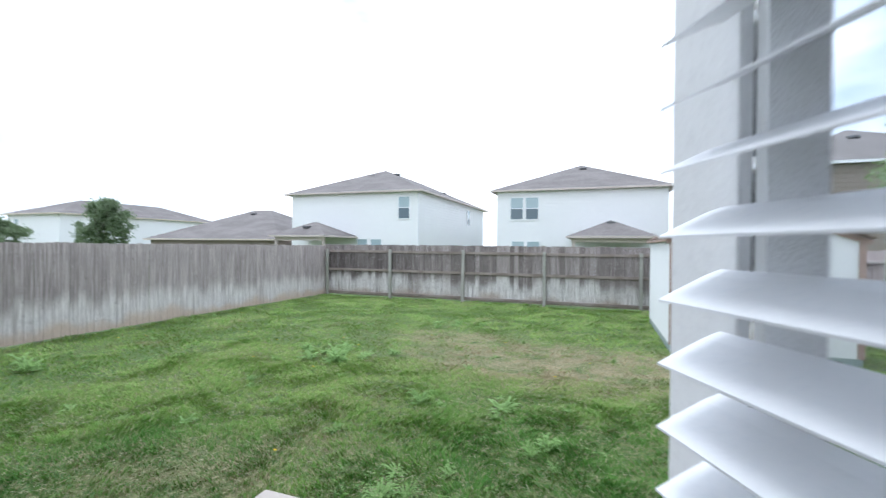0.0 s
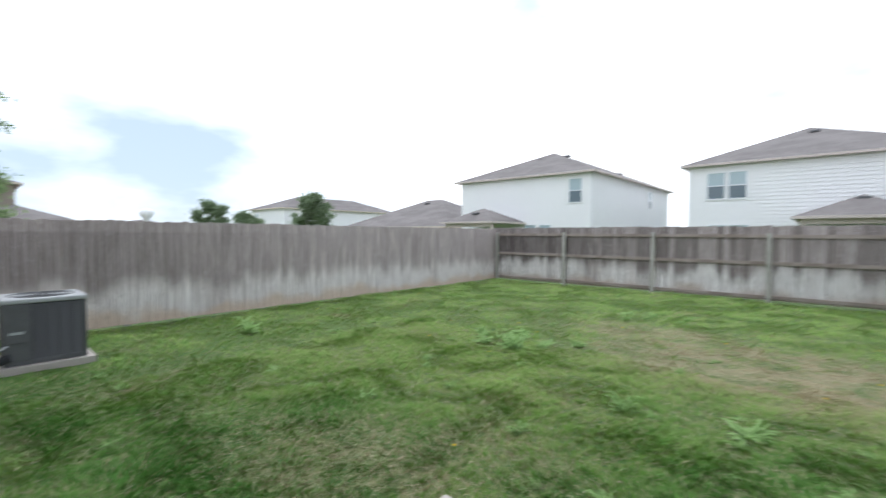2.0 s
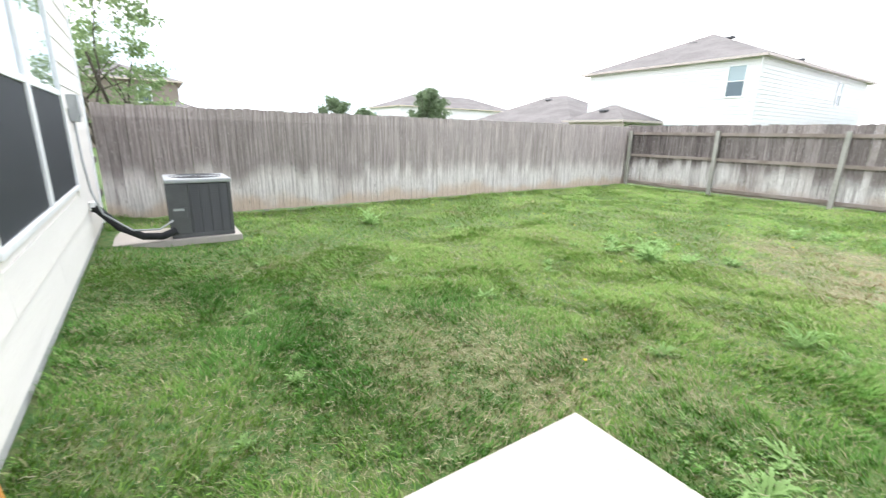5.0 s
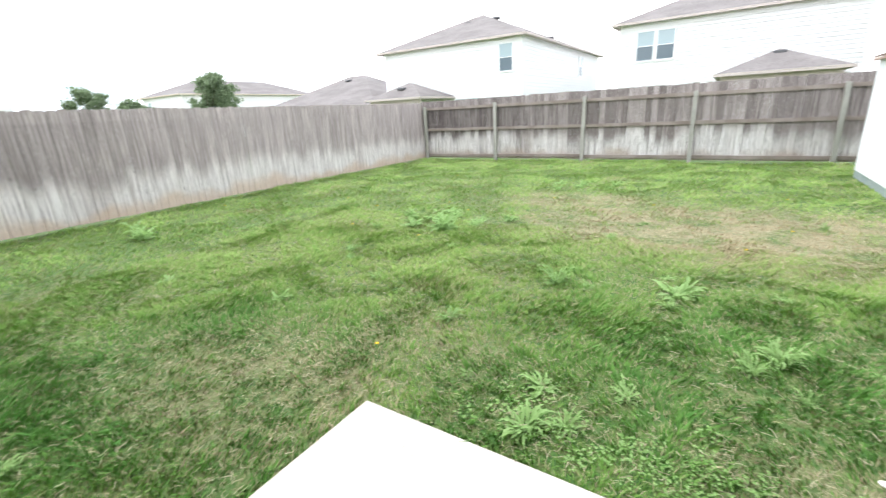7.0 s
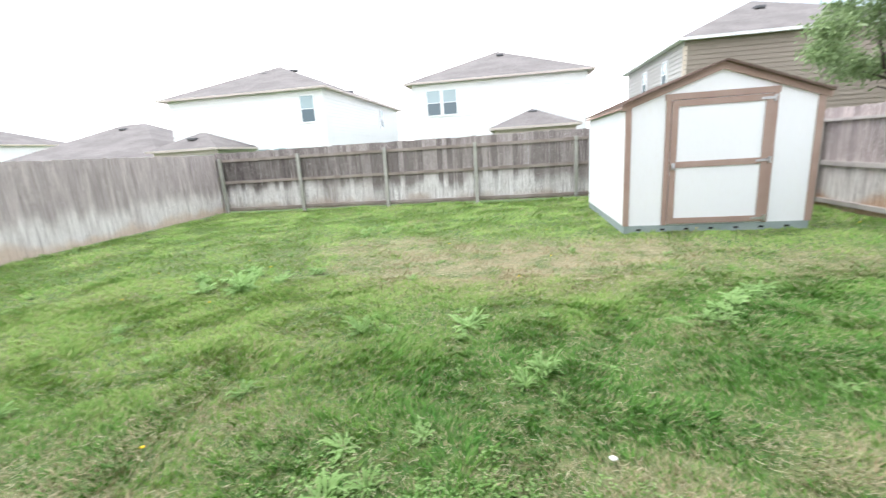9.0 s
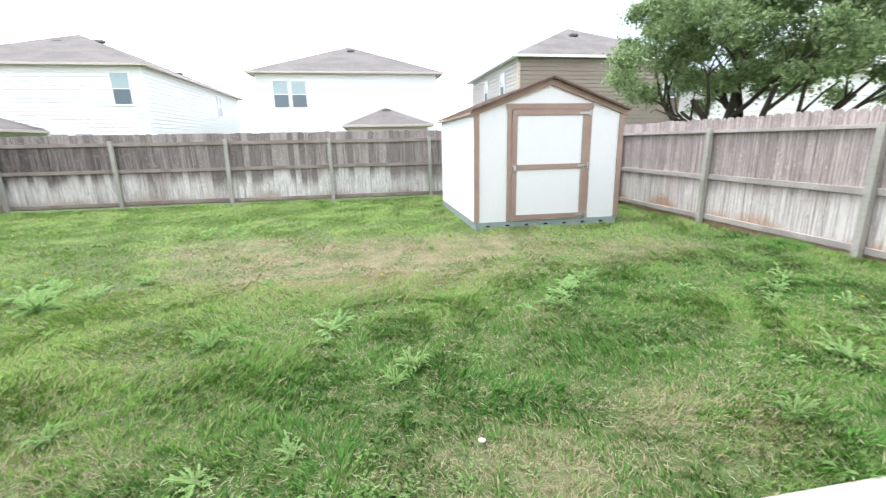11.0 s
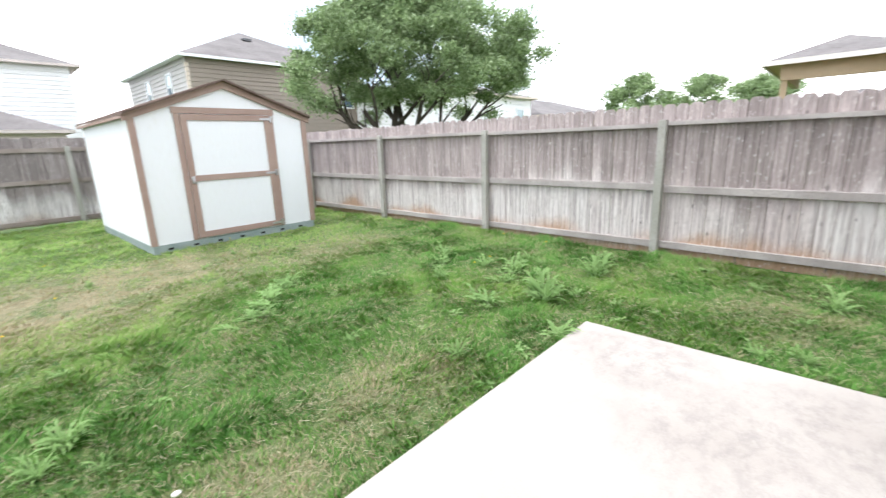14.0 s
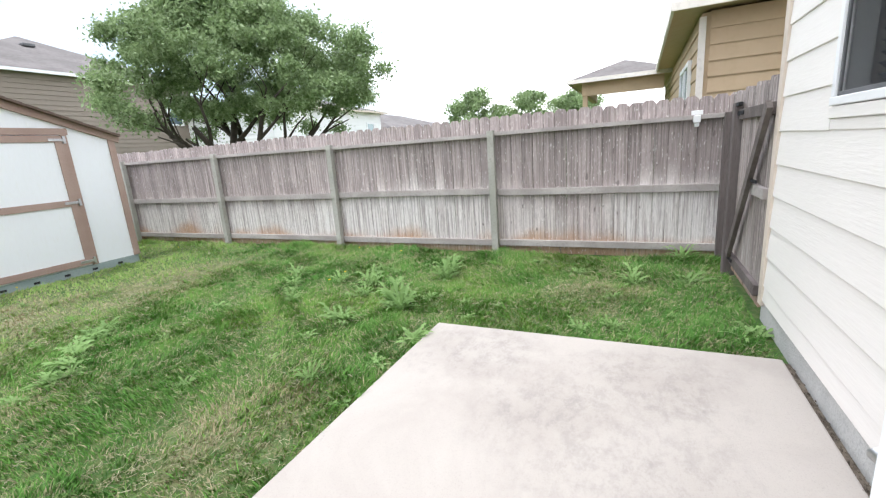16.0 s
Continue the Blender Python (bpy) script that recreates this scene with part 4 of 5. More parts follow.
def roof_vent(roof, x, y, z, turn=0):
    part("vent", bevelled((-0.24, -0.20, -0.06), (0.24, 0.20, 0.08), 0.03, Matrix.Translation((x, y, z)) @ Matrix.Rotation(radians(turn), 4, "Z")), METAL_G, roof, "dark roof vent")


def porch(house, x0, x1, y0, y1, eave, pitch, mat, trim):
    r = roofed(house, x0, x1, y0, y1, eave, 0.25, pitch, trim, "porch_roof")
    for x in (x0 + 0.1, x1 - 0.1):
        part("porch_post", boxes(((x - 0.07, y0 + 0.03, 0), (x + 0.07, y0 + 0.17, eave - 0.2))), trim, house)
    part("porch_beam", boxes(((x0, y0 + 0.02, eave - 0.32), (x1, y0 + 0.16, eave - 0.06))), trim, house)
    return r


def house_white_a():
    h = thing("house", "white two-storey house with brown hip roof behind the fence", "house", (0, 0, 0))
    x0, x1, y0, y1 = -24.3, -14.1, 26.4, 43.5
    sided(h, x0, x1, y0, y1, 0, 5.54, H_WHITE)
    r = roofed(h, x0, x1, y0, y1, 5.58, 0.42, 0.435, FASCIA)
    roof_vent(r, -19.6, 30.2, 7.30)
    roof_vent(r, -18.2, 31.6, 7.62)
    roof_vent(r, -16.0, 36.5, 6.60)
    far_window(h, -15.10, 26.38, 3.62, 0.95, 1.62)
    for x in (-18.3, -17.2):
        far_window(h, x, 26.38, 0.8, 0.95, 1.55)
    far_window(h, -14.07, 38.0, 3.7, 0.9, 1.5, "+x")
    part("corner_board", boxes(((x1 - 0.02, y0 - 0.03, 0), (x1 + 0.03, y0 + 0.06, 5.4))), TRIM_W, h)
    p = porch(h, -22.8, -18.95, 22.8, 26.3, 2.45, 0.47, H_WHITE, FASCIA)
    roof_vent(p, -20.9, 23.7, 3.02)


def house_white_b():
    h = thing("house", "white two-storey house with twin upper windows and porch", "house", (0, 0, 0))
    x0, x1, y0, y1 = -9.45, 1.30, 29.7, 44.0
    sided(h, x0, x1, y0, y1, 0, 5.71, H_WHITE)
    r = roofed(h, x0, x1, y0, y1, 5.75, 0.42, 0.43, FASCIA)
    roof_vent(r, -3.9, 33.9, 7.75)
    for x in (-8.08, -7.04):
        far_window(h, x, 29.68, 3.68, 0.98, 1.62)
        far_window(h, x + 0.1, 29.68, 0.8, 0.98, 1.50)
    for x in (x0, x1):
        part("corner_board", boxes(((x - 0.03, y0 - 0.03, 0), (x + 0.03, y0 + 0.03, 5.4))), TRIM_W, h)
    p = porch(h, -4.1, -0.1, 24.0, 29.6, 2.45, 0.43, H_WHITE, FASCIA)
    roof_vent(p, -2.1, 25.7, 3.24)


def house_brown():
    h = thing("house", "brown-sided two-storey house with grey shingled hip roof", "house", (0, 0, 0))
    x0, x1, y0, y1 = 4.55, 14.3, 23.6, 33.2
    sided(h, x0, x1, y0, y1, 0, 5.66, H_BROWN, 0.2, H_GREY)
    r = roofed(h, x0, x1, y0, y1, 5.70, 0.40, 0.47, TRIM_W)
    roof_vent(r, 9.0, 26.8, 7.42)
    roof_vent(r, 7.7, 28.0, 7.25)
    far_window(h, 13.2, 23.58, 3.65, 0.85, 1.45)
    far_window(h, 13.2, 23.58, 0.8, 0.9, 1.45)
    for y in (26.0, 29.4):
        far_window(h, 4.53, y, 3.9, 0.8, 1.3, "-x")
    part("corner_board", boxes(((x0 - 0.03, y0 - 0.03, 0), (x0 + 0.12, y0 + 0.10, 5.4))), EAVE_TAN, h)
    part("corner_board", boxes(((x1 - 0.05, y0 - 0.03, 0), (x1 + 0.03, y0 + 0.10, 5.4))), TRIM_W, h)


def house_tan():
    h = thing("house", "tan lap-sided house with cream eaves and patio roof", "house", (0, 0, 0))
    x0, x1, y0, y1 = 4.95, 15.0, -9.0, 0.10
    w = part("wall", boxes(((x0, y0, 0), (x0 + 0.15, y1, 3.15))), H_TAN, h)
    v = part("wall", boxes(((x0 + 0.15, y1 - 0.15, 0), (x1, y1, 3.15))), H_TAN, h)
    part("wall", boxes(((x1 - 0.15, y0, 0), (x1, y1 - 0.15, 3.15)), ((x0 + 0.15, y0, 0), (x1 - 0.15, y0 + 0.15, 3.15))), H_TAN, h)
    lap = [(0.0, -0.012), (0.034, -0.012), (0.008, 0.232), (0.0, 0.232)]
    long_me = mesh_of("siding_board", prism(lap, "x", 0.0, x1 - x0 - 0.04), H_TAN)
    side_me = mesh_of("siding_board", prism(lap, "x", 0.0, y1 - y0 - 0.11), H_TAN)
    for k in range(14):
        piece("siding_board", long_me, Matrix.Translation((x0 + 0.035, y1, 0.012 + 0.225 * k)), v)
        piece("siding_board", side_me, Matrix.Translation((x0, y0, 0.012 + 0.225 * k)) @ Matrix.Rotation(radians(90), 4, "Z"), w)
    roofed(h, x0, x1, y0, y1, 3.26, 0.42, 0.42, CREAM, "roof", H_TAN)
    part("corner_board", boxes(((x0 - 0.04, y1 - 0.05, 0), (x0 + 0.02, y1 + 0.04, 3.1))), CREAM, h)
    for x in (6.35, 7.25):
        far_window(h, x, 0.12, 1.15, 0.85, 1.50, "+y", GLASS_LOW, GLASS_LOW)
    porch_roof = roofed(h, 11.6, 15.2, 0.2, 2.60, 3.20, 0.35, 0.40, CREAM, "porch_roof", H_TAN)
    part("porch_beam", boxes(((11.5, 2.40, 2.74), (15.0, 2.56, 3.14))), H_TAN, h)
    part("porch_post", boxes(((11.55, 2.40, 0), (11.69, 2.54, 2.74))), H_TAN, h)
    part("porch_beam", boxes(((11.52, 0.3, 2.74), (11.66, 2.4, 3.14))), H_TAN, h)


def small_house(label, x0, x1, y0, y1, eave, pitch, wall, windows=()):
    h = thing("house", label, "house", (0, 0, 0))
    sided(h, x0, x1, y0, y1, 0, eave - 0.04, wall, 0.22)
    r = roofed(h, x0, x1, y0, y1, eave, 0.40, pitch, EAVE_TAN)
    for x, y, z, w, hh, face in windows:
        far_window(h, x, y, z, w, hh, face)
    return r


house_white_a()
house_white_b()
house_brown()
house_tan()
v = small_house("single-storey house with low brown hip roof", -39.2, -25.6, 26.4, 38.0, 2.25, 0.45, H_BROWN)
roof_vent(v, -32.5, 31.2, 4.62)
small_house("white two-storey house far off behind a tree", -57.0, -49.0, 25.0, 41.5, 4.55, 0.38, H_WHITE, ((-55.5, 24.98, 2.9, 0.8, 1.2, "y"), (-48.98, 28.0, 2.9, 0.8, 1.2, "+x")))
small_house("cream house behind the oak tree", 13.9, 24.0, 17.5, 27.0, 4.2, 0.30, H_WHITE, ((22.6, 17.48, 2.3, 0.9, 1.2, "y"),))
small_house("peach single-storey house beyond the oak", 24.5, 40.0, 17.0, 27.0, 3.1, 0.32, H_PEACH)
small_house("peach stucco house beyond the west fence", -52.0, -42.0, 0.5, 5.8, 2.4, 0.36, H_PEACH)
small_house("two-storey brown house beyond the west fence", -58.0, -45.0, -5.0, 3.2, 5.0, 0.34, H_BROWN, ((-44.98, 1.0, 3.3, 0.9, 1.3, "+x"),))
v = small_house("low brown roof showing over the west fence", -50.0, -43.6, 8.8, 12.8, 2.1, 0.26, H_BROWN)
part("turbine_vent", tube([(-43.9, 10.6, 2.3), (-43.9, 10.6, 2.75), (-43.9, 10.6, 2.95), (-43.9, 10.6, 3.25), (-43.9, 10.6, 3.5), (-43.9, 10.6, 3.6)], [0.22, 0.22, 0.42, 0.50, 0.36, 0.12], 14), VINYL, v, "white round roof vent")
small_house("low grey roof beyond the tan house", 32.0, 42.0, -3.0, 4.5, 2.5, 0.34, H_GREY)
small_house("tan house in the gap between white houses", -14.5, -9.0, 58.0, 70.0, 5.0, 0.35, H_TAN)


# ---- trees ----
def leaf_cloud(name, blobs, count, size, material, parent, seed, label=""):
    """Many small bent leaf clusters scattered through overlapping clumps, denser at their skin."""
    r = np.random.default_rng(seed)
    wts = np.array([b[3] ** 2 for b in blobs])
    idx = r.choice(len(blobs), count, p=wts / wts.sum())
    c = np.array([b[:3] for b in blobs])[idx]
    rad = np.array([b[3] for b in blobs])[idx]
    d = r.normal(size=(count, 3))
    d /= np.linalg.norm(d, axis=1)[:, None]
    rr = rad * np.minimum(0.30 + np.abs(r.normal(0, 0.40, count)), 1.35)
    p = c + d * rr[:, None] * np.array([1, 1, 0.72])
    u = r.normal(size=(count, 3))
    u /= np.linalg.norm(u, axis=1)[:, None]
    w = np.cross(u, r.normal(size=(count, 3)))
    w /= np.linalg.norm(w, axis=1)[:, None]
    s = size * r.uniform(0.6, 1.4, count)[:, None]
    n = np.cross(u, w)
    v = np.stack([p - u * s, p + w * s * 0.5 + n * s * 0.18, p + u * s, p - w * s * 0.5 + n * s * 0.18], axis=1).reshape(-1, 3)
    f = np.arange(count)[:, None] * 4
    tri = np.concatenate([f + np.array([[0, 1, 2]]), f + np.array([[0, 2, 3]])], axis=1).reshape(-1, 3)
    return raw_mesh(name, v, tri, material, parent, label)


def raw_mesh(name, v, tri, material, parent=None, label=""):
    me = bpy.data.meshes.new(name)
    me.vertices.add(len(v))
    me.vertices.foreach_set("co", v.astype(np.float32).ravel())
    me.loops.add(tri.size)
    me.loops.foreach_set("vertex_index", tri.astype(np.int32).ravel())
    me.polygons.add(len(tri))
    me.polygons.foreach_set("loop_start", np.arange(0, tri.size, 3, dtype=np.int32))
    me.update(calc_edges=True)
    me.materials.append(material)
    ob = new(name, me)
    if parent is not None:
        ob.parent = parent
    return tagged(ob, label)


def limb(bm, r, start, direction, length, radius, tips, depth, droop=0.0):
    pts, rad = [start], [radius]
    d = direction.normalized()
    p = start
    n = 5
    for i in range(n):
        d = (d + Vector((r.uniform(-0.22, 0.22), r.uniform(-0.22, 0.22), r.uniform(-0.14, 0.14) - droop))).normalized()
        p = p + d * (length / n)
        pts.append(p)
        rad.append(radius * (1 - 0.6 * (i + 1) / n))
    add_tube(bm, pts, rad, 7 if depth < 2 else 5, False)
    if depth == 2:
        tips.append(p)
        return
    for i in range(3 if depth == 0 else 2):
        k = r.choice((2, 3, 4, 5))
        side = Vector((r.uniform(-1, 1), r.uniform(-1, 1), r.uniform(-0.1, 0.6)))
        limb(bm, r, pts[k], d + side * 0.9, length * 0.55, rad[k] * 0.7, tips, depth + 1, droop)
    tips.append(p)


def oak():
    base = Vector((6.8, 12.0, 0))
    t = thing("tree", "broad live oak with several trunks and dense crown", "tree", base)
    r = random.Random(5)
    bm = bmesh.new()
    tips = []
    for ang, lean, length, rad in ((137, 0.70, 3.4, 0.16), (95, 0.25, 3.5, 0.19), (20, 0.35, 3.4, 0.17), (-43, 0.80, 3.6, 0.17), (-100, 0.45, 3.2, 0.14), (200, 0.35, 3.3, 0.15)):
        a = radians(ang)
        limb(bm, r, Vector((0.18 * math.cos(a), 0.18 * math.sin(a), -0.1)), Vector((math.cos(a) * lean, math.sin(a) * lean, 1.0)), length, rad, tips, 0)
    part("trunk", bm, BARK, t)
    blobs = []
    heights = (2.4, 3.0, 3.4, 4.0, 4.6, 5.1, 5.6, 6.2)
    left, right = (-3.1, -3.75, -3.85, -3.55, -3.35, -2.95, -2.2, -0.9), (4.2, 4.75, 5.0, 4.85, 4.4, 3.4, 2.6, 1.3)
    for k in range(300):
        z = 2.4 + 3.8 * r.uniform(0, 1) ** 0.9
        lo, hi = np.interp(z, heights, left), np.interp(z, heights, right)
        size = r.uniform(0.34, 0.62)
        u = r.uniform(lo + size * 1.05, hi - size * 1.15)
        mid, half = (lo + hi) / 2, (hi - lo) / 2
        w = r.uniform(-1, 1) * 3.2 * math.sqrt(max(0.05, 1 - ((u - mid) / half) ** 2)) * (1.0 if z < 5 else 0.65)
        if z < np.interp(u, (-3.6, -2.4, -1.9, -0.8, 1.0, 2.7, 3.3, 4.4), (2.3, 2.4, 3.2, 2.9, 2.8, 2.7, 2.85, 2.35)) + 0.05 and r.random() < 0.88:
            continue
        blobs.append((0.73 * u + 0.68 * w, -0.68 * u + 0.73 * w, z, size))
    leaf_cloud("crown", blobs, 125000, 0.052, LEAF, t, 3)


def bush_tree(label, x, y, low, high, radius, material, seed, count=5000, leaf=0.10, sparse=1.0):
    t = thing("tree", label, "tree", (x, y, 0))
    r = random.Random(seed)
    bm = bmesh.new()
    tips = []
    for k in range(3):
        a = r.uniform(0, 6.283)
        limb(bm, r, Vector((0.05 * math.cos(a), 0.05 * math.sin(a), -0.05)), Vector((math.cos(a) * 0.35, math.sin(a) * 0.35, 1.0)), high * 0.6, 0.03 + 0.006 * high, tips, 0)
    part("trunk", bm, BARK, t)
    blobs = []
    for k in range(int(60 * sparse)):
        f = r.uniform(0, 1)
        z = low + (high - low) * f
        w = radius * math.sqrt(max(0.08, 1 - (2 * f - 0.9) ** 2))
        a, q = r.uniform(0, 6.283), w * math.sqrt(r.uniform(0, 0.8))
        blobs.append((q * math.cos(a), q * math.sin(a), z, radius * r.uniform(0.13, 0.40)))
    leaf_cloud("crown", blobs, count, leaf, material, t, seed)


oak()
bush_tree("round dark green tree standing before a far roof", -28.6, 16.0, 1.4, 4.1, 1.5, LEAF_D, 21, 12000, 0.075)
bush_tree("small green tree beyond the west fence", -35.0, 12.2, 1.6, 3.7, 1.4, LEAF_D, 22, 6000, 0.075)
bush_tree("low green shrub tree beyond the west fence", -33.5, 13.9, 1.2, 3.0, 1.3, LEAF_D, 23, 5000, 0.075)
bush_tree("sparse young tree with airy leaves beside the house", -17.6, 0.30, 1.2, 5.7, 1.25, LEAF, 24, 6000, 0.060, 1.5)
bush_tree("green treetop beyond the east fence", 21.0, 9.2, 1.6, 4.3, 2.0, LEAF, 25, 13000, 0.075)
bush_tree("green treetop beyond the east fence", 22.0, 6.4, 1.6, 4.1, 2.0, LEAF, 26, 13000, 0.075)
bush_tree("green treetop beyond the east fence", 26.0, 4.6, 1.6, 4.2, 2.1, LEAF, 27, 13000, 0.075)
bush_tree("small dark tree between two white houses", -12.0, 48.0, 1.0, 4.2, 1.3, LEAF_D, 28, 3000, 0.14)


# ---- things on the house wall ----
def air_conditioner():
    x0, x1, y0, y1, z0, z1 = -10.86, -10.12, 0.80, 1.54, 0.09, 0.86
    pad = part("equipment_pad", bevelled((-10.93, 0.10, -0.05), (-10.05, 1.62, 0.085), 0.01), CONCRETE)
    tagged(pad, "pale concrete pad under the air conditioner", "pad")
    a = thing("air_conditioner", "dark grey louvred air conditioner unit on a pad", "air conditioner", ((x0 + x1) / 2, (y0 + y1) / 2, z0 - 0.004))
    inv = Matrix.Translation((-(x0 + x1) / 2, -(y0 + y1) / 2, -z0 + 0.004))

    def put(nm, bm, mat, lab=""):
        bmesh.ops.transform(bm, matrix=inv, verts=bm.verts[:])
        return part(nm, bm, mat, a, lab)
    put("cabinet", boxes(((x0 + 0.03, y0 + 0.03, z0), (x1 - 0.03, y1 - 0.03, z1 - 0.06))), RUBBER)
    put("base_pan", bevelled((x0, y0, z0 - 0.003), (x1, y1, z0 + 0.05), 0.006), METAL_G)
    put("top_cover", bevelled((x0 - 0.012, y0 - 0.012, z1 - 0.065), (x1 + 0.012, y1 + 0.012, z1 - 0.01), 0.015), METAL_L, "pale grey top cover")
    for k in range(6):
        rr = 0.06 + 0.05 * k
        ring = [((x0 + x1) / 2 + rr * math.cos(t), (y0 + y1) / 2 + rr * math.sin(t), z1 - 0.004) for t in np.linspace(0, 2 * math.pi, 25)]
        put("fan_guard_ring", tube(ring, 0.004, 5), METAL_G)
    for x in (x0, x1 - 0.045):
        for y in (y0, y1 - 0.045):
            put("corner_post", bevelled((x, y, z0 + 0.05), (x + 0.045, y + 0.045, z1 - 0.065), 0.006), METAL_G)
    slat_y = prism([(0.0, 0.0), (0.016, -0.012), (0.018, -0.009), (0.004, 0.012)], "x", -0.325, 0.325)
    me_y = mesh_of("louvre", slat_y, METAL_G)
    for k in range(26):
        z = 0.06 + 0.025 * k
        for turn in (0, 90, 180, 270):
            piece("louvre", me_y, Matrix.Rotation(radians(turn), 4, "Z") @ Matrix.Translation((0, 0.345, z)), a)
    for turn in (0, 90, 180, 270):
        for k in (-2, -1, 0, 1, 2):
            part("rib", bevelled((-0.006, 0.352, 0.05), (0.006, 0.368, z1 - z0 - 0.06), 0.002, Matrix.Rotation(radians(turn), 4, "Z") @ Matrix.Translation((0.115 * k, 0, 0))), METAL_G, a)
    put("service_panel", bevelled((x1 - 0.03, y0 - 0.004, z0 + 0.05), (x1 + 0.008, y0 + 0.23, z1 - 0.07), 0.005), METAL_G)
    put("valve_cover", bevelled((x1 + 0.008, y0 + 0.03, z0 + 0.26), (x1 + 0.024, y0 + 0.20, z0 + 0.40), 0.004), METAL_G)
    put("rating_label", boxes(((x1 + 0.0245, y0 + 0.05, z0 + 0.36), (x1 + 0.026, y0 + 0.17, z0 + 0.39))), METAL_L, "small pale rating label")
    line = thing("refrigerant_line", "black foam-wrapped pipe and grey conduit to the wall", "pipe", (-10.2, 0.03, 0.5))
    o = Vector((-10.2, 0.03, 0.5))
    part("insulated_pipe", tube([Vector(p) - o for p in ((-10.15, 0.02, 0.56), (-10.13, 0.10, 0.52), (-10.08, 0.28, 0.30), (-10.06, 0.50, 0.17), (-10.06, 0.70, 0.15), (-10.10, 0.85, 0.20))], 0.046, 10), RUBBER, line)
    part("conduit", tube([Vector(p) - o for p in ((-10.0, 0.045, 1.52), (-10.0, 0.05, 1.1), (-10.05, 0.07, 0.75), (-10.08, 0.14, 0.48), (-10.04, 0.40, 0.26), (-10.02, 0.68, 0.25), (-10.06, 0.83, 0.34))], 0.012, 8), METAL_L, line, "grey flexible conduit")
    part("wall_seal", bevelled((0.0 - 0.02, -0.01, 0.02), (0.10, 0.05, 0.12), 0.012), VINYL, line, "white wall seal")
    b = thing("disconnect_box", "grey electrical disconnect box on the siding", "electrical box", (-10.0, 0.016, 1.52))
    part("box", bevelled((-0.085, 0.0, 0.0), (0.085, 0.085, 0.28), 0.006), METAL_L, b)
    part("cover", bevelled((-0.092, 0.085, 0.05), (0.092, 0.098, 0.285), 0.004), METAL_L, b)


air_conditioner()


def wall_fittings():
    p = thing("drain_pipe", "white plastic drain pipe down the siding", "pipe", (-5.07, 0.05, 0.3))
    part("upright", tube([(0, -0.010, 5.1), (0, -0.010, 0.42)], 0.0145, 12), VINYL, p)
    part("elbow", tube([(0, 0, 0.47), (0, 0, 0.40), (-0.03, 0.012, 0.36), (-0.08, 0.018, 0.335)], 0.022, 12), VINYL, p)
    part("outlet", tube([(-0.07, 0.018, 0.34), (-0.42, 0.05, 0.02)], 0.016, 12), VINYL, p)
    part("coupling", tube([(-0.24, 0.034, 0.185), (-0.29, 0.038, 0.14)], 0.021, 12), METAL_L, p)
    part("stub", tube([(-0.42, 0.05, 0.025), (-0.47, 0.055, -0.24)], 0.018, 12), ORANGE, p, "orange pipe stub")
    t = thing("garden_tap", "bronze outdoor tap on a white wall flange", "tap", (-5.66, 0.022, 1.01))
    t.scale = (0.75, 0.75, 0.75)
    part("flange", bevelled((-0.05, -0.012, -0.05), (0.05, 0.012, 0.05), 0.008), VINYL, t, "white flange block")
    part("body", tube([(0, 0.01, 0), (0, 0.06, 0), (0, 0.085, -0.005), (0, 0.12, -0.03), (0, 0.135, -0.06)], [0.016, 0.017, 0.022, 0.018, 0.017], 10), BRONZE, t)
    part("stem", tube([(0, 0.075, 0), (0, 0.085, 0.045)], 0.009, 8), BRONZE, t)
    wheel = [(0.036 * math.cos(a), 0.086 + 0.036 * math.sin(a), 0.048) for a in np.linspace(0, 2 * math.pi, 17)]
    part("handwheel", tube(wheel, 0.006, 6), BRONZE, t)
    part("spoke", tube([(-0.034, 0.086, 0.048), (0.034, 0.086, 0.048)], 0.005, 6), BRONZE, t)
    f = thing("flood_light", "pale twin flood light near the house corner", "light", (-11.25, 0.022, 4.02))
    part("wall_plate", bevelled((-0.06, 0, -0.06), (0.06, 0.03, 0.06), 0.01), METAL_L, f)
    for sx in (-1, 1):
        part("arm", tube([(0.02 * sx, 0.03, 0), (0.06 * sx, 0.09, -0.01)], 0.010, 8), METAL_L, f)
        part("lamp_head", tube([(0.055 * sx, 0.08, 0.0), (0.075 * sx, 0.13, -0.02), (0.10 * sx, 0.19, -0.05)], [0.03, 0.045, 0.055], 12), METAL_L, f)
    part("sensor", bevelled((-0.025, 0.03, -0.12), (0.025, 0.09, -0.05), 0.01), VINYL, f)


wall_fittings()


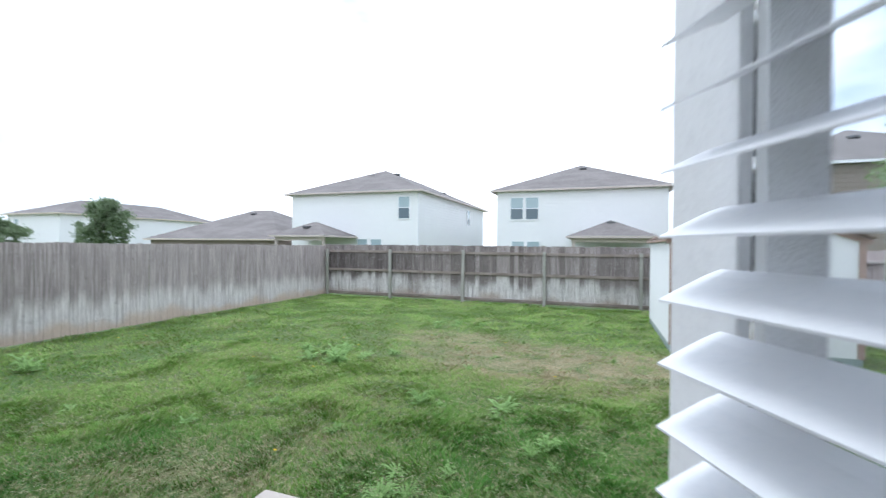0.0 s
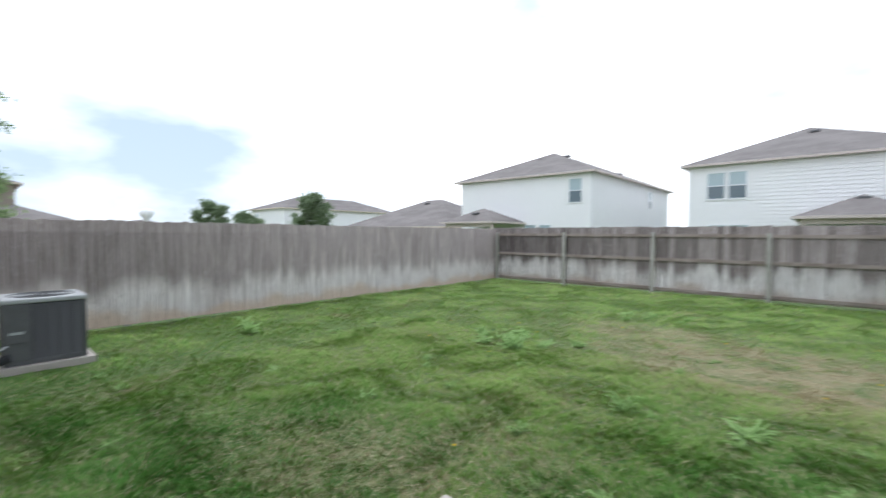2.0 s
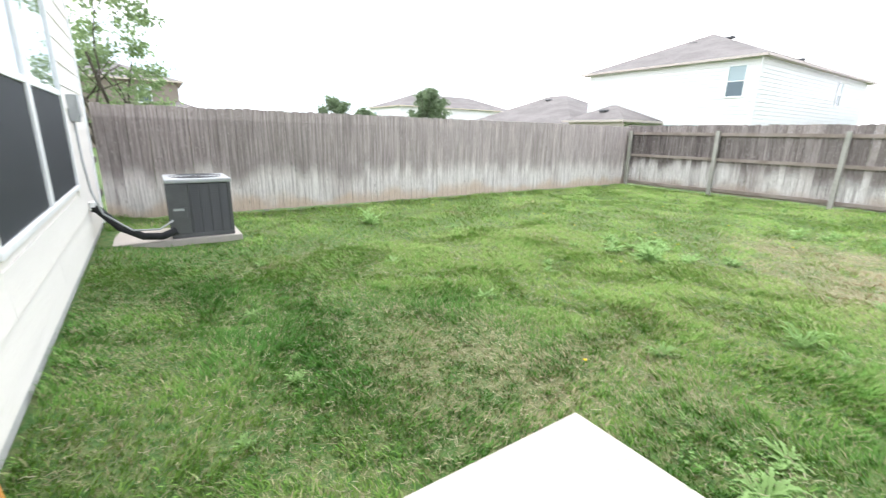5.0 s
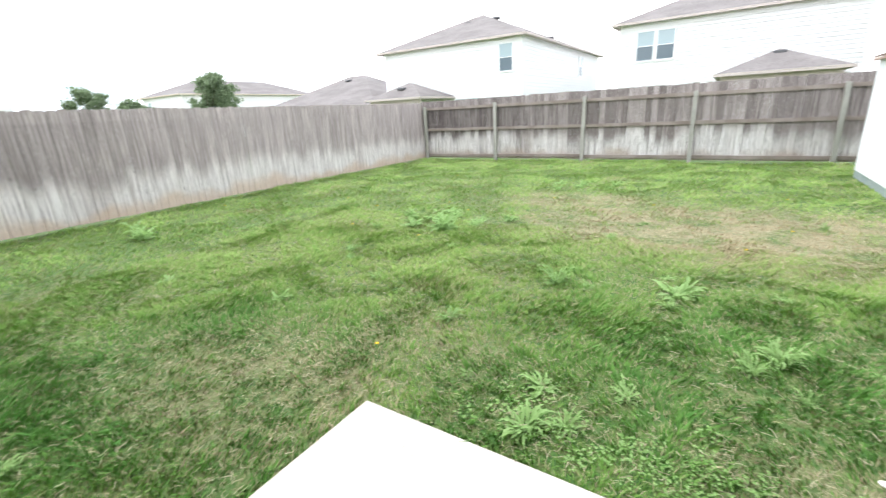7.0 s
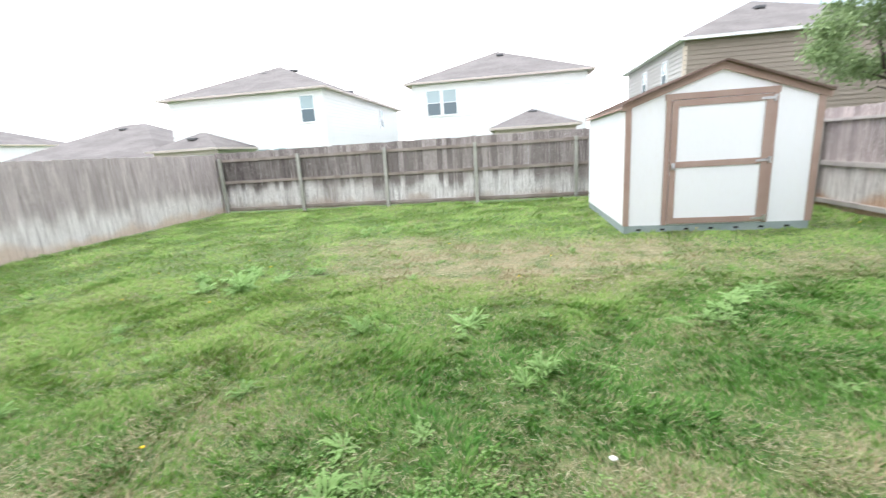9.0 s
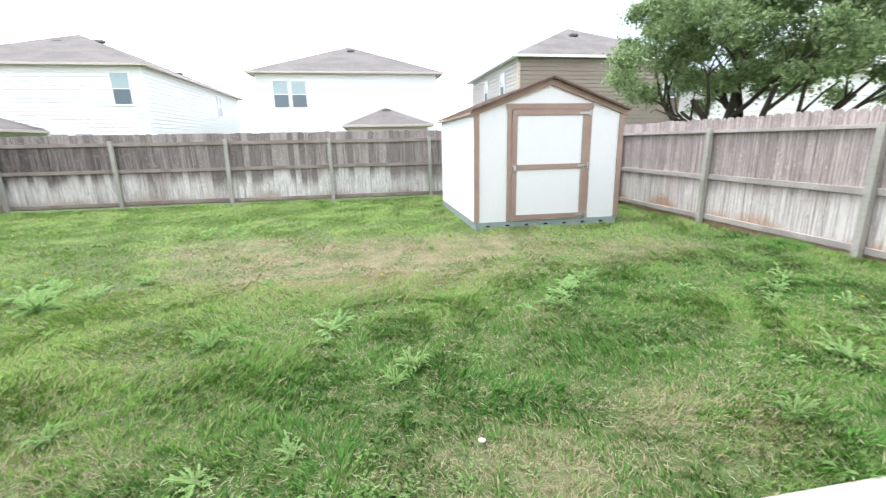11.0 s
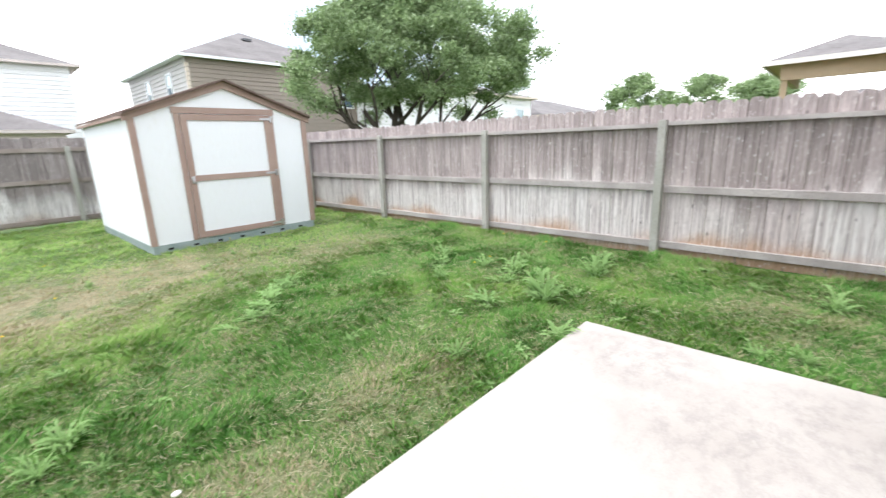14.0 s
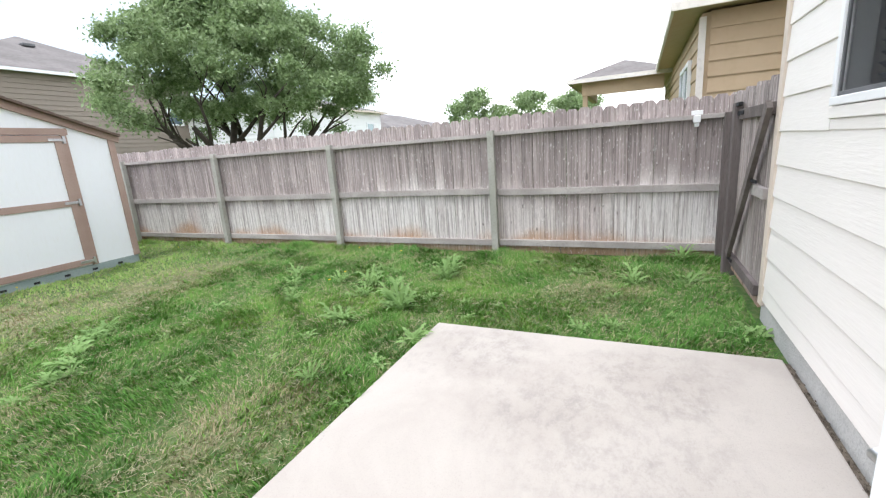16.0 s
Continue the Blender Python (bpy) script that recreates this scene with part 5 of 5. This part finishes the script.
# ---- weeds, small things on the lawn ----
def weed_mesh(name, seed, leaves, length, width, lift):
    """A ragged clump of toothed leaves, some upright, some arching over and curling aside."""
    r = random.Random(seed)
    bm = bmesh.new()
    root = bm.verts.new((0, 0, -0.015))
    for k in range(leaves):
        a = 2.4 * k + r.uniform(-0.6, 0.6)
        ln, up, curl = length * r.uniform(0.3, 1.15), lift * r.uniform(0.15, 1.7), r.uniform(-0.45, 0.45)
        d = Vector((math.cos(a), math.sin(a), 0))
        s = Vector((-d.y, d.x, 0))
        foot = Vector((r.gauss(0, 0.022), r.gauss(0, 0.022), -0.01))
        tilt = r.uniform(-0.7, 0.7)
        prev = None
        n = 9
        for i in range(n + 1):
            f = i / n
            p = foot + d * (0.01 + ln * (f - 0.18 * f * f)) + s * (ln * curl * f * f) + Vector((0, 0, 0.012 + ln * up * (f - 0.68 * f * f)))
            w = width * math.sin(math.pi * min(0.97, 0.12 + 0.86 * f)) * (1.0 if i % 2 else 0.38) * r.uniform(0.65, 1.2)
            row = [bm.verts.new(p + s * w + Vector((0, 0, w * (0.3 + tilt)))), bm.verts.new(p), bm.verts.new(p - s * w + Vector((0, 0, w * (0.3 - tilt))))]
            if prev is None:
                bm.faces.new((root, row[0], row[1]))
                bm.faces.new((root, row[1], row[2]))
            else:
                bm.faces.new((prev[0], prev[1], row[1], row[0]))
                bm.faces.new((prev[1], prev[2], row[2], row[1]))
            prev = row
    return mesh_of(name, bm, WEED)


def clover_mesh(seed):
    """A sprig of round three-part leaves on short stalks."""
    r = random.Random(seed)
    bm = bmesh.new()
    for k in range(15):
        a, q = r.uniform(0, 6.28), 0.11 * math.sqrt(r.random())
        c = Vector((q * math.cos(a), q * math.sin(a), r.uniform(0.03, 0.07)))
        add_tube(bm, [(c.x * 0.8, c.y * 0.8, -0.005), c], [0.0012, 0.0010], 3, False)
        turn, size = r.uniform(0, 6.28), r.uniform(0.010, 0.016)
        for leaf in range(3):
            t = turn + leaf * 2.094
            d, s = Vector((math.cos(t), math.sin(t), 0.15)), Vector((-math.sin(t), math.cos(t), 0.1))
            ring = [c, c + (d * 0.5 + s * 0.55) * size, c + (d * 1.15 + s * 0.5) * size, c + d * size * 1.05, c + (d * 1.15 - s * 0.5) * size, c + (d * 0.5 - s * 0.55) * size]
            bm.faces.new([bm.verts.new(p) for p in ring])
    return mesh_of("clover", bm, WEED)


def place_weeds():
    shapes = [weed_mesh("weed", 40 + i, n, ln, w, up) for i, (n, ln, w, up) in enumerate(((50, 0.19, 0.018, 1.0), (58, 0.21, 0.017, 1.4), (42, 0.20, 0.020, 0.8), (60, 0.21, 0.016, 1.6), (24, 0.14, 0.017, 1.0)))]
    r = random.Random(9)

    def weed(x, y, big, pick=None):
        ob = new("weed", shapes[r.randrange(5) if pick is None else pick])
        ob.matrix_basis = Matrix.Translation((x, y, ground_height(x, y) - 0.004)) @ Matrix.Rotation(r.uniform(0, 6.28), 4, "Z") @ Matrix.Scale(big, 4)
        tagged(ob, "bright green leafy rosette weed growing in the lawn", "weed", "lawn weeds")
    for x, y, big in WEEDS:
        weed(x, y, big * r.uniform(0.9, 1.2))
    for k in range(14):
        f = k / 13
        weed(-1.85 + 1.1 * f + r.uniform(-0.12, 0.12), 4.65 + 0.95 * f + r.uniform(-0.12, 0.12), r.uniform(0.65, 0.95), r.choice((0, 2)))
    clover = clover_mesh(91)
    for k in range(60):
        x, y = -3.6 + r.gauss(0, 0.42), SLAB_D + 0.10 + abs(r.gauss(0, 0.22))
        ob = new("clover", clover)
        ob.matrix_basis = Matrix.Translation((x, y, ground_height(x, y))) @ Matrix.Rotation(r.uniform(0, 6.28), 4, "Z") @ Matrix.Scale(r.uniform(0.38, 0.65), 4)
        tagged(ob, "low sprig of round-leaved clover beside the patio slab", "clover", "clover by the patio")
    for k in range(16):
        weed(0.75 + r.gauss(0, 0.5), 3.5 + r.gauss(0, 0.6), r.uniform(0.4, 0.8))
    for k in range(20):
        weed(-6.7 + r.gauss(0, 0.55), 6.0 + r.gauss(0, 0.5), r.uniform(0.4, 0.85))
    for k in range(10):
        weed(-5.9 + r.gauss(0, 0.5), 9.4 + r.gauss(0, 0.3), r.uniform(0.4, 0.8))
    for k in range(190):
        x, y = r.uniform(-12.0, 2.4), r.uniform(0.4, 13.2)
        if SLAB_L - 0.15 < x < SLAB_R + 0.15 and y < SLAB_D + 0.15 or -1.7 < x < 1.4 and 8.2 < y < 11.9:
            continue
        weed(x, y, r.uniform(0.22, 0.5))
    stem = tube([(0, 0, 0), (0.01, 0, 0.06), (0.012, 0.004, 0.10)], 0.0025, 5)
    stem_me = mesh_of("stem", stem, WEED)
    bm = bmesh.new()
    for k in range(14):
        a = k * 2.4
        q = 0.004 + 0.011 * (k / 14)
        add_tube(bm, [(0.012, 0.004, 0.098), (0.012 + q * math.cos(a), 0.004 + q * math.sin(a), 0.108)], [0.0015, 0.003], 4)
    head_me = mesh_of("flower_head", bm, PETAL)
    for k in range(26):
        x, y = r.uniform(-11.5, 2.2), r.uniform(2.6, 9.5)
        if SLAB_L - 0.1 < x < 0.1 and y < 2.6 or -1.7 < x < 1.4 and y > 8.2:
            continue
        fl = thing("dandelion", "yellow dandelion flower in the grass", "flower", (x, y, ground_height(x, y)), "dandelions")
        piece("stem", stem_me, Matrix.Identity(4), fl)
        piece("flower_head", head_me, Matrix.Identity(4), fl)
    bm = bmesh.new()
    bmesh.ops.create_icosphere(bm, subdivisions=2, radius=0.017)
    for v in bm.verts:
        v.co = Vector((v.co.x * 1.2, v.co.y * 0.9, v.co.z * 0.6)) * (1 + 0.25 * noise.noise(v.co * 40))
    pb = part("pebble", bm, PALE)
    pb.location = (-2.825, 3.0, 0.042)
    tagged(pb, "small white stone lying in the grass", "stone")


WEEDS = ((-3.68, 4.66, 1.15), (-3.73, 4.42, 0.5), (-3.67, 3.82, 0.5), (-2.67, 3.90, 0.75), (-3.09, 3.84, 0.7), (-4.59, 4.49, 0.8), (-2.98, 4.86, 0.45), (-0.08, 5.0, 0.75), (1.05, 4.87, 1.0), (0.7, 4.66, 0.8),
         (0.99, 3.72, 1.25), (0.28, 2.95, 1.15), (0.42, 3.05, 1.0), (1.32, 2.9, 1.35), (1.55, 2.95, 1.0), (-0.06, 3.38, 1.25), (-0.87, 3.45, 0.55), (-0.30, 2.52, 0.8), (-0.76, 2.57, 0.95), (-1.23, 2.51, 0.75),
         (-1.07, 2.88, 0.5), (-1.4, 3.69, 0.5), (0.2, 2.25, 0.7), (2.17, 2.01, 0.8), (1.54, 0.93, 0.9), (1.65, 0.41, 1.35), (2.40, 0.42, 1.0), (0.47, 0.26, 0.8), (0.41, 0.14, 1.3), (0.21, 1.28, 0.6), (0.16, 0.95, 0.8),
         (0.28, 1.05, 0.6), (1.8, 1.5, 0.6), (-4.15, 2.66, 0.85), (-3.97, 2.75, 0.5), (-4.19, 3.01, 0.6), (-3.77, 3.12, 0.6), (-3.22, 3.68, 0.5), (-6.51, 5.68, 1.2), (-6.75, 5.95, 1.1), (-6.3, 6.2, 1.0), (-7.1, 5.7, 0.9),
         (-6.26, 9.62, 0.9), (-10.2, 3.6, 1.1), (-7.1, 4.5, 0.7), (-5.1, 3.5, 0.8), (-8.0, 2.9, 0.6), (-6.6, 3.1, 0.6), (-9.3, 4.6, 0.7), (-8.6, 5.2, 0.7))
place_weeds()


# ---- grass blades ----
def grass(name, count, seed, near, label):
    r = np.random.default_rng(seed)
    k = int(count * 2.2)
    if near:
        x, y = r.uniform(-9.0, 2.5, k), r.uniform(0.05, 6.2, k)
    else:
        x, y = r.uniform(-12.15, 2.55, k), r.uniform(0.05, 13.4, k)
    on_slab = (x > SLAB_L - 0.01) & (x < SLAB_R + 0.01) & (y < SLAB_D + 0.01)
    on_pad = (x < -10.0) & (x > -10.96) & (y < 1.68)
    on_shed = (x > -1.5) & (x < 1.2) & (y > 8.42) & (y < 11.72)
    clump = tussocks(x, y)
    keep = ~(on_slab | on_pad | on_shed) & (r.uniform(0, 1, k) < np.clip(0.66 + 0.13 * clump, 0.18, 1))
    worn = np.zeros(k)
    for cx, cy, rx, ry, am in DRY:
        worn = np.maximum(worn, am * np.clip(1.15 - np.hypot((x - cx) / rx, (y - cy) / ry), 0, 1))
    keep &= r.uniform(0, 1, k) > 0.35 * worn
    x, y, clump, worn = (a[keep][:count] for a in (x, y, clump, worn))
    n = len(x)
    h = r.uniform(0.018, 0.046, n) * (1.0 + 0.30 * np.clip(clump, -1.4, 1.9)) * (1 - 0.45 * worn)
    edge = np.minimum.reduce([np.abs(x - 2.55), np.abs(y - 13.4), np.abs(x + 12.15)])
    h *= np.where(edge < 0.25, 1.7, 1.0)
    wide = (0.0027 if near else 0.0050) * r.uniform(0.7, 1.5, n)
    gz = mounds(x, y)
    ang = r.uniform(0, 2 * np.pi, n)
    lean = r.uniform(0.35, 1.45, n) * h
    lay = 2.2 * uneven(x, y, 6, 1.2, 4.0) + r.normal(0, 0.95, n)
    sx, sy = np.cos(ang) * wide, np.sin(ang) * wide
    lx, ly = np.cos(lay) * lean, np.sin(lay) * lean
    z0 = np.full(n, -0.015) + gz
    hz = h + 0.012
    v = np.stack([np.stack([x - sx, y - sy, z0], 1), np.stack([x + sx, y + sy, z0], 1), np.stack([x - sx * 0.8 + lx * 0.35, y - sy * 0.8 + ly * 0.35, z0 + hz * 0.62], 1),
                  np.stack([x + sx * 0.8 + lx * 0.35, y + sy * 0.8 + ly * 0.35, z0 + hz * 0.62], 1), np.stack([x + lx, y + ly, z0 + hz], 1)], axis=1).reshape(-1, 3)
    f = np.arange(n)[:, None] * 5
    tri = np.concatenate([f + np.array([[0, 1, 3]]), f + np.array([[0, 3, 2]]), f + np.array([[2, 3, 4]])], axis=1).reshape(-1, 3)
    ob = raw_mesh(name, v, tri, BLADE)
    lush = np.clip(0.48 + 0.13 * clump - 0.4 * worn + r.normal(0, 0.12, n), 0, 1)
    ob.data.attributes.new("vigour", "FLOAT", "POINT").data.foreach_set("value", np.repeat(lush, 5).astype(np.float32))
    tagged(ob, label, "grass", kind="stuff")


grass("grass", 360000, 31, True, "short green grass blades mixed with dry straw")
grass("lawn_grass", 230000, 32, False, "green and straw-dry lawn grass across the yard")


def straw(count, seed):
    """Dead curled runners lying on the lawn, thickest in worn patches."""
    r = np.random.default_rng(seed)
    k = count * 5
    x, y = r.uniform(-9.5, 2.4, k), r.uniform(0.1, 9.5, k)
    off = ~((x > SLAB_L - 0.03) & (x < SLAB_R + 0.03) & (y < SLAB_D + 0.03)) & ~((x > -1.6) & (x < 1.3) & (y > 8.3))
    thin = np.clip(-tussocks(x, y), 0, 1.2)
    worn = np.zeros(k)
    for cx, cy, rx, ry, am in DRY:
        worn = np.maximum(worn, am * np.clip(1.2 - np.hypot((x - cx) / rx, (y - cy) / ry), 0, 1))
    want = np.clip(0.09 + 0.30 * thin + 0.9 * worn, 0, 1) * np.clip(1.25 - 0.08 * np.hypot(x + 3, y - 1), 0.2, 1)
    keep = off & (r.uniform(0, 1, k) < want)
    x, y = x[keep][:count], y[keep][:count]
    n = len(x)
    a = r.uniform(0, 2 * np.pi, n)
    bend = r.normal(0, 0.26, n)
    step = r.uniform(0.006, 0.019, n)
    wide = r.uniform(0.0009, 0.0017, n)
    z = mounds(x, y) + r.uniform(0.010, 0.040, n)
    rise = r.normal(0, 0.3, n)
    rows = []
    for q in range(4):
        rows.append(np.stack([x - np.sin(a) * wide, y + np.cos(a) * wide, z], 1))
        rows.append(np.stack([x + np.sin(a) * wide, y - np.cos(a) * wide, z + wide], 1))
        x, y, z = x + np.cos(a) * step, y + np.sin(a) * step, z + rise * step * (1.0 if q < 2 else -1.0)
        a = a + bend
    v = np.stack(rows, axis=1).reshape(-1, 3)
    f = np.arange(n)[:, None] * 8
    tri = np.concatenate([f + np.array([[2 * q, 2 * q + 1, 2 * q + 3]]) for q in range(3)] + [f + np.array([[2 * q, 2 * q + 3, 2 * q + 2]]) for q in range(3)], axis=1).reshape(-1, 3)
    ob = raw_mesh("dry_straw", v, tri, STRAW)
    tagged(ob, "dead curled straw lying loose over the grass", "straw", kind="stuff")


def gap_debris():
    r = random.Random(77)
    bm = boxes(((SLAB_L + 0.01, 0.0075, -0.02), (SLAB_R - 0.01, 0.0445, 0.012)))
    for k in range(420):
        x, y, z = r.uniform(SLAB_L + 0.05, SLAB_R - 0.05), r.uniform(0.014, 0.050), r.uniform(0.014, 0.034)
        a, q = r.uniform(-0.7, 0.7), r.uniform(0.006, 0.020)
        add_tube(bm, [(x, y, z), (x + q * math.cos(a), min(0.060, max(0.012, y + q * math.sin(a))), z + r.uniform(-0.004, 0.008))], [0.0035, 0.002], 4)
    tagged(part("debris", bm, DIRT), "dark leaf litter packed along the foundation", "debris", kind="stuff")


gap_debris()
STRAW = leaf_material("dead_straw", (0.30, 0.265, 0.165), (0.45, 0.40, 0.27), (0.60, 0.55, 0.39))
straw(60000, 33)
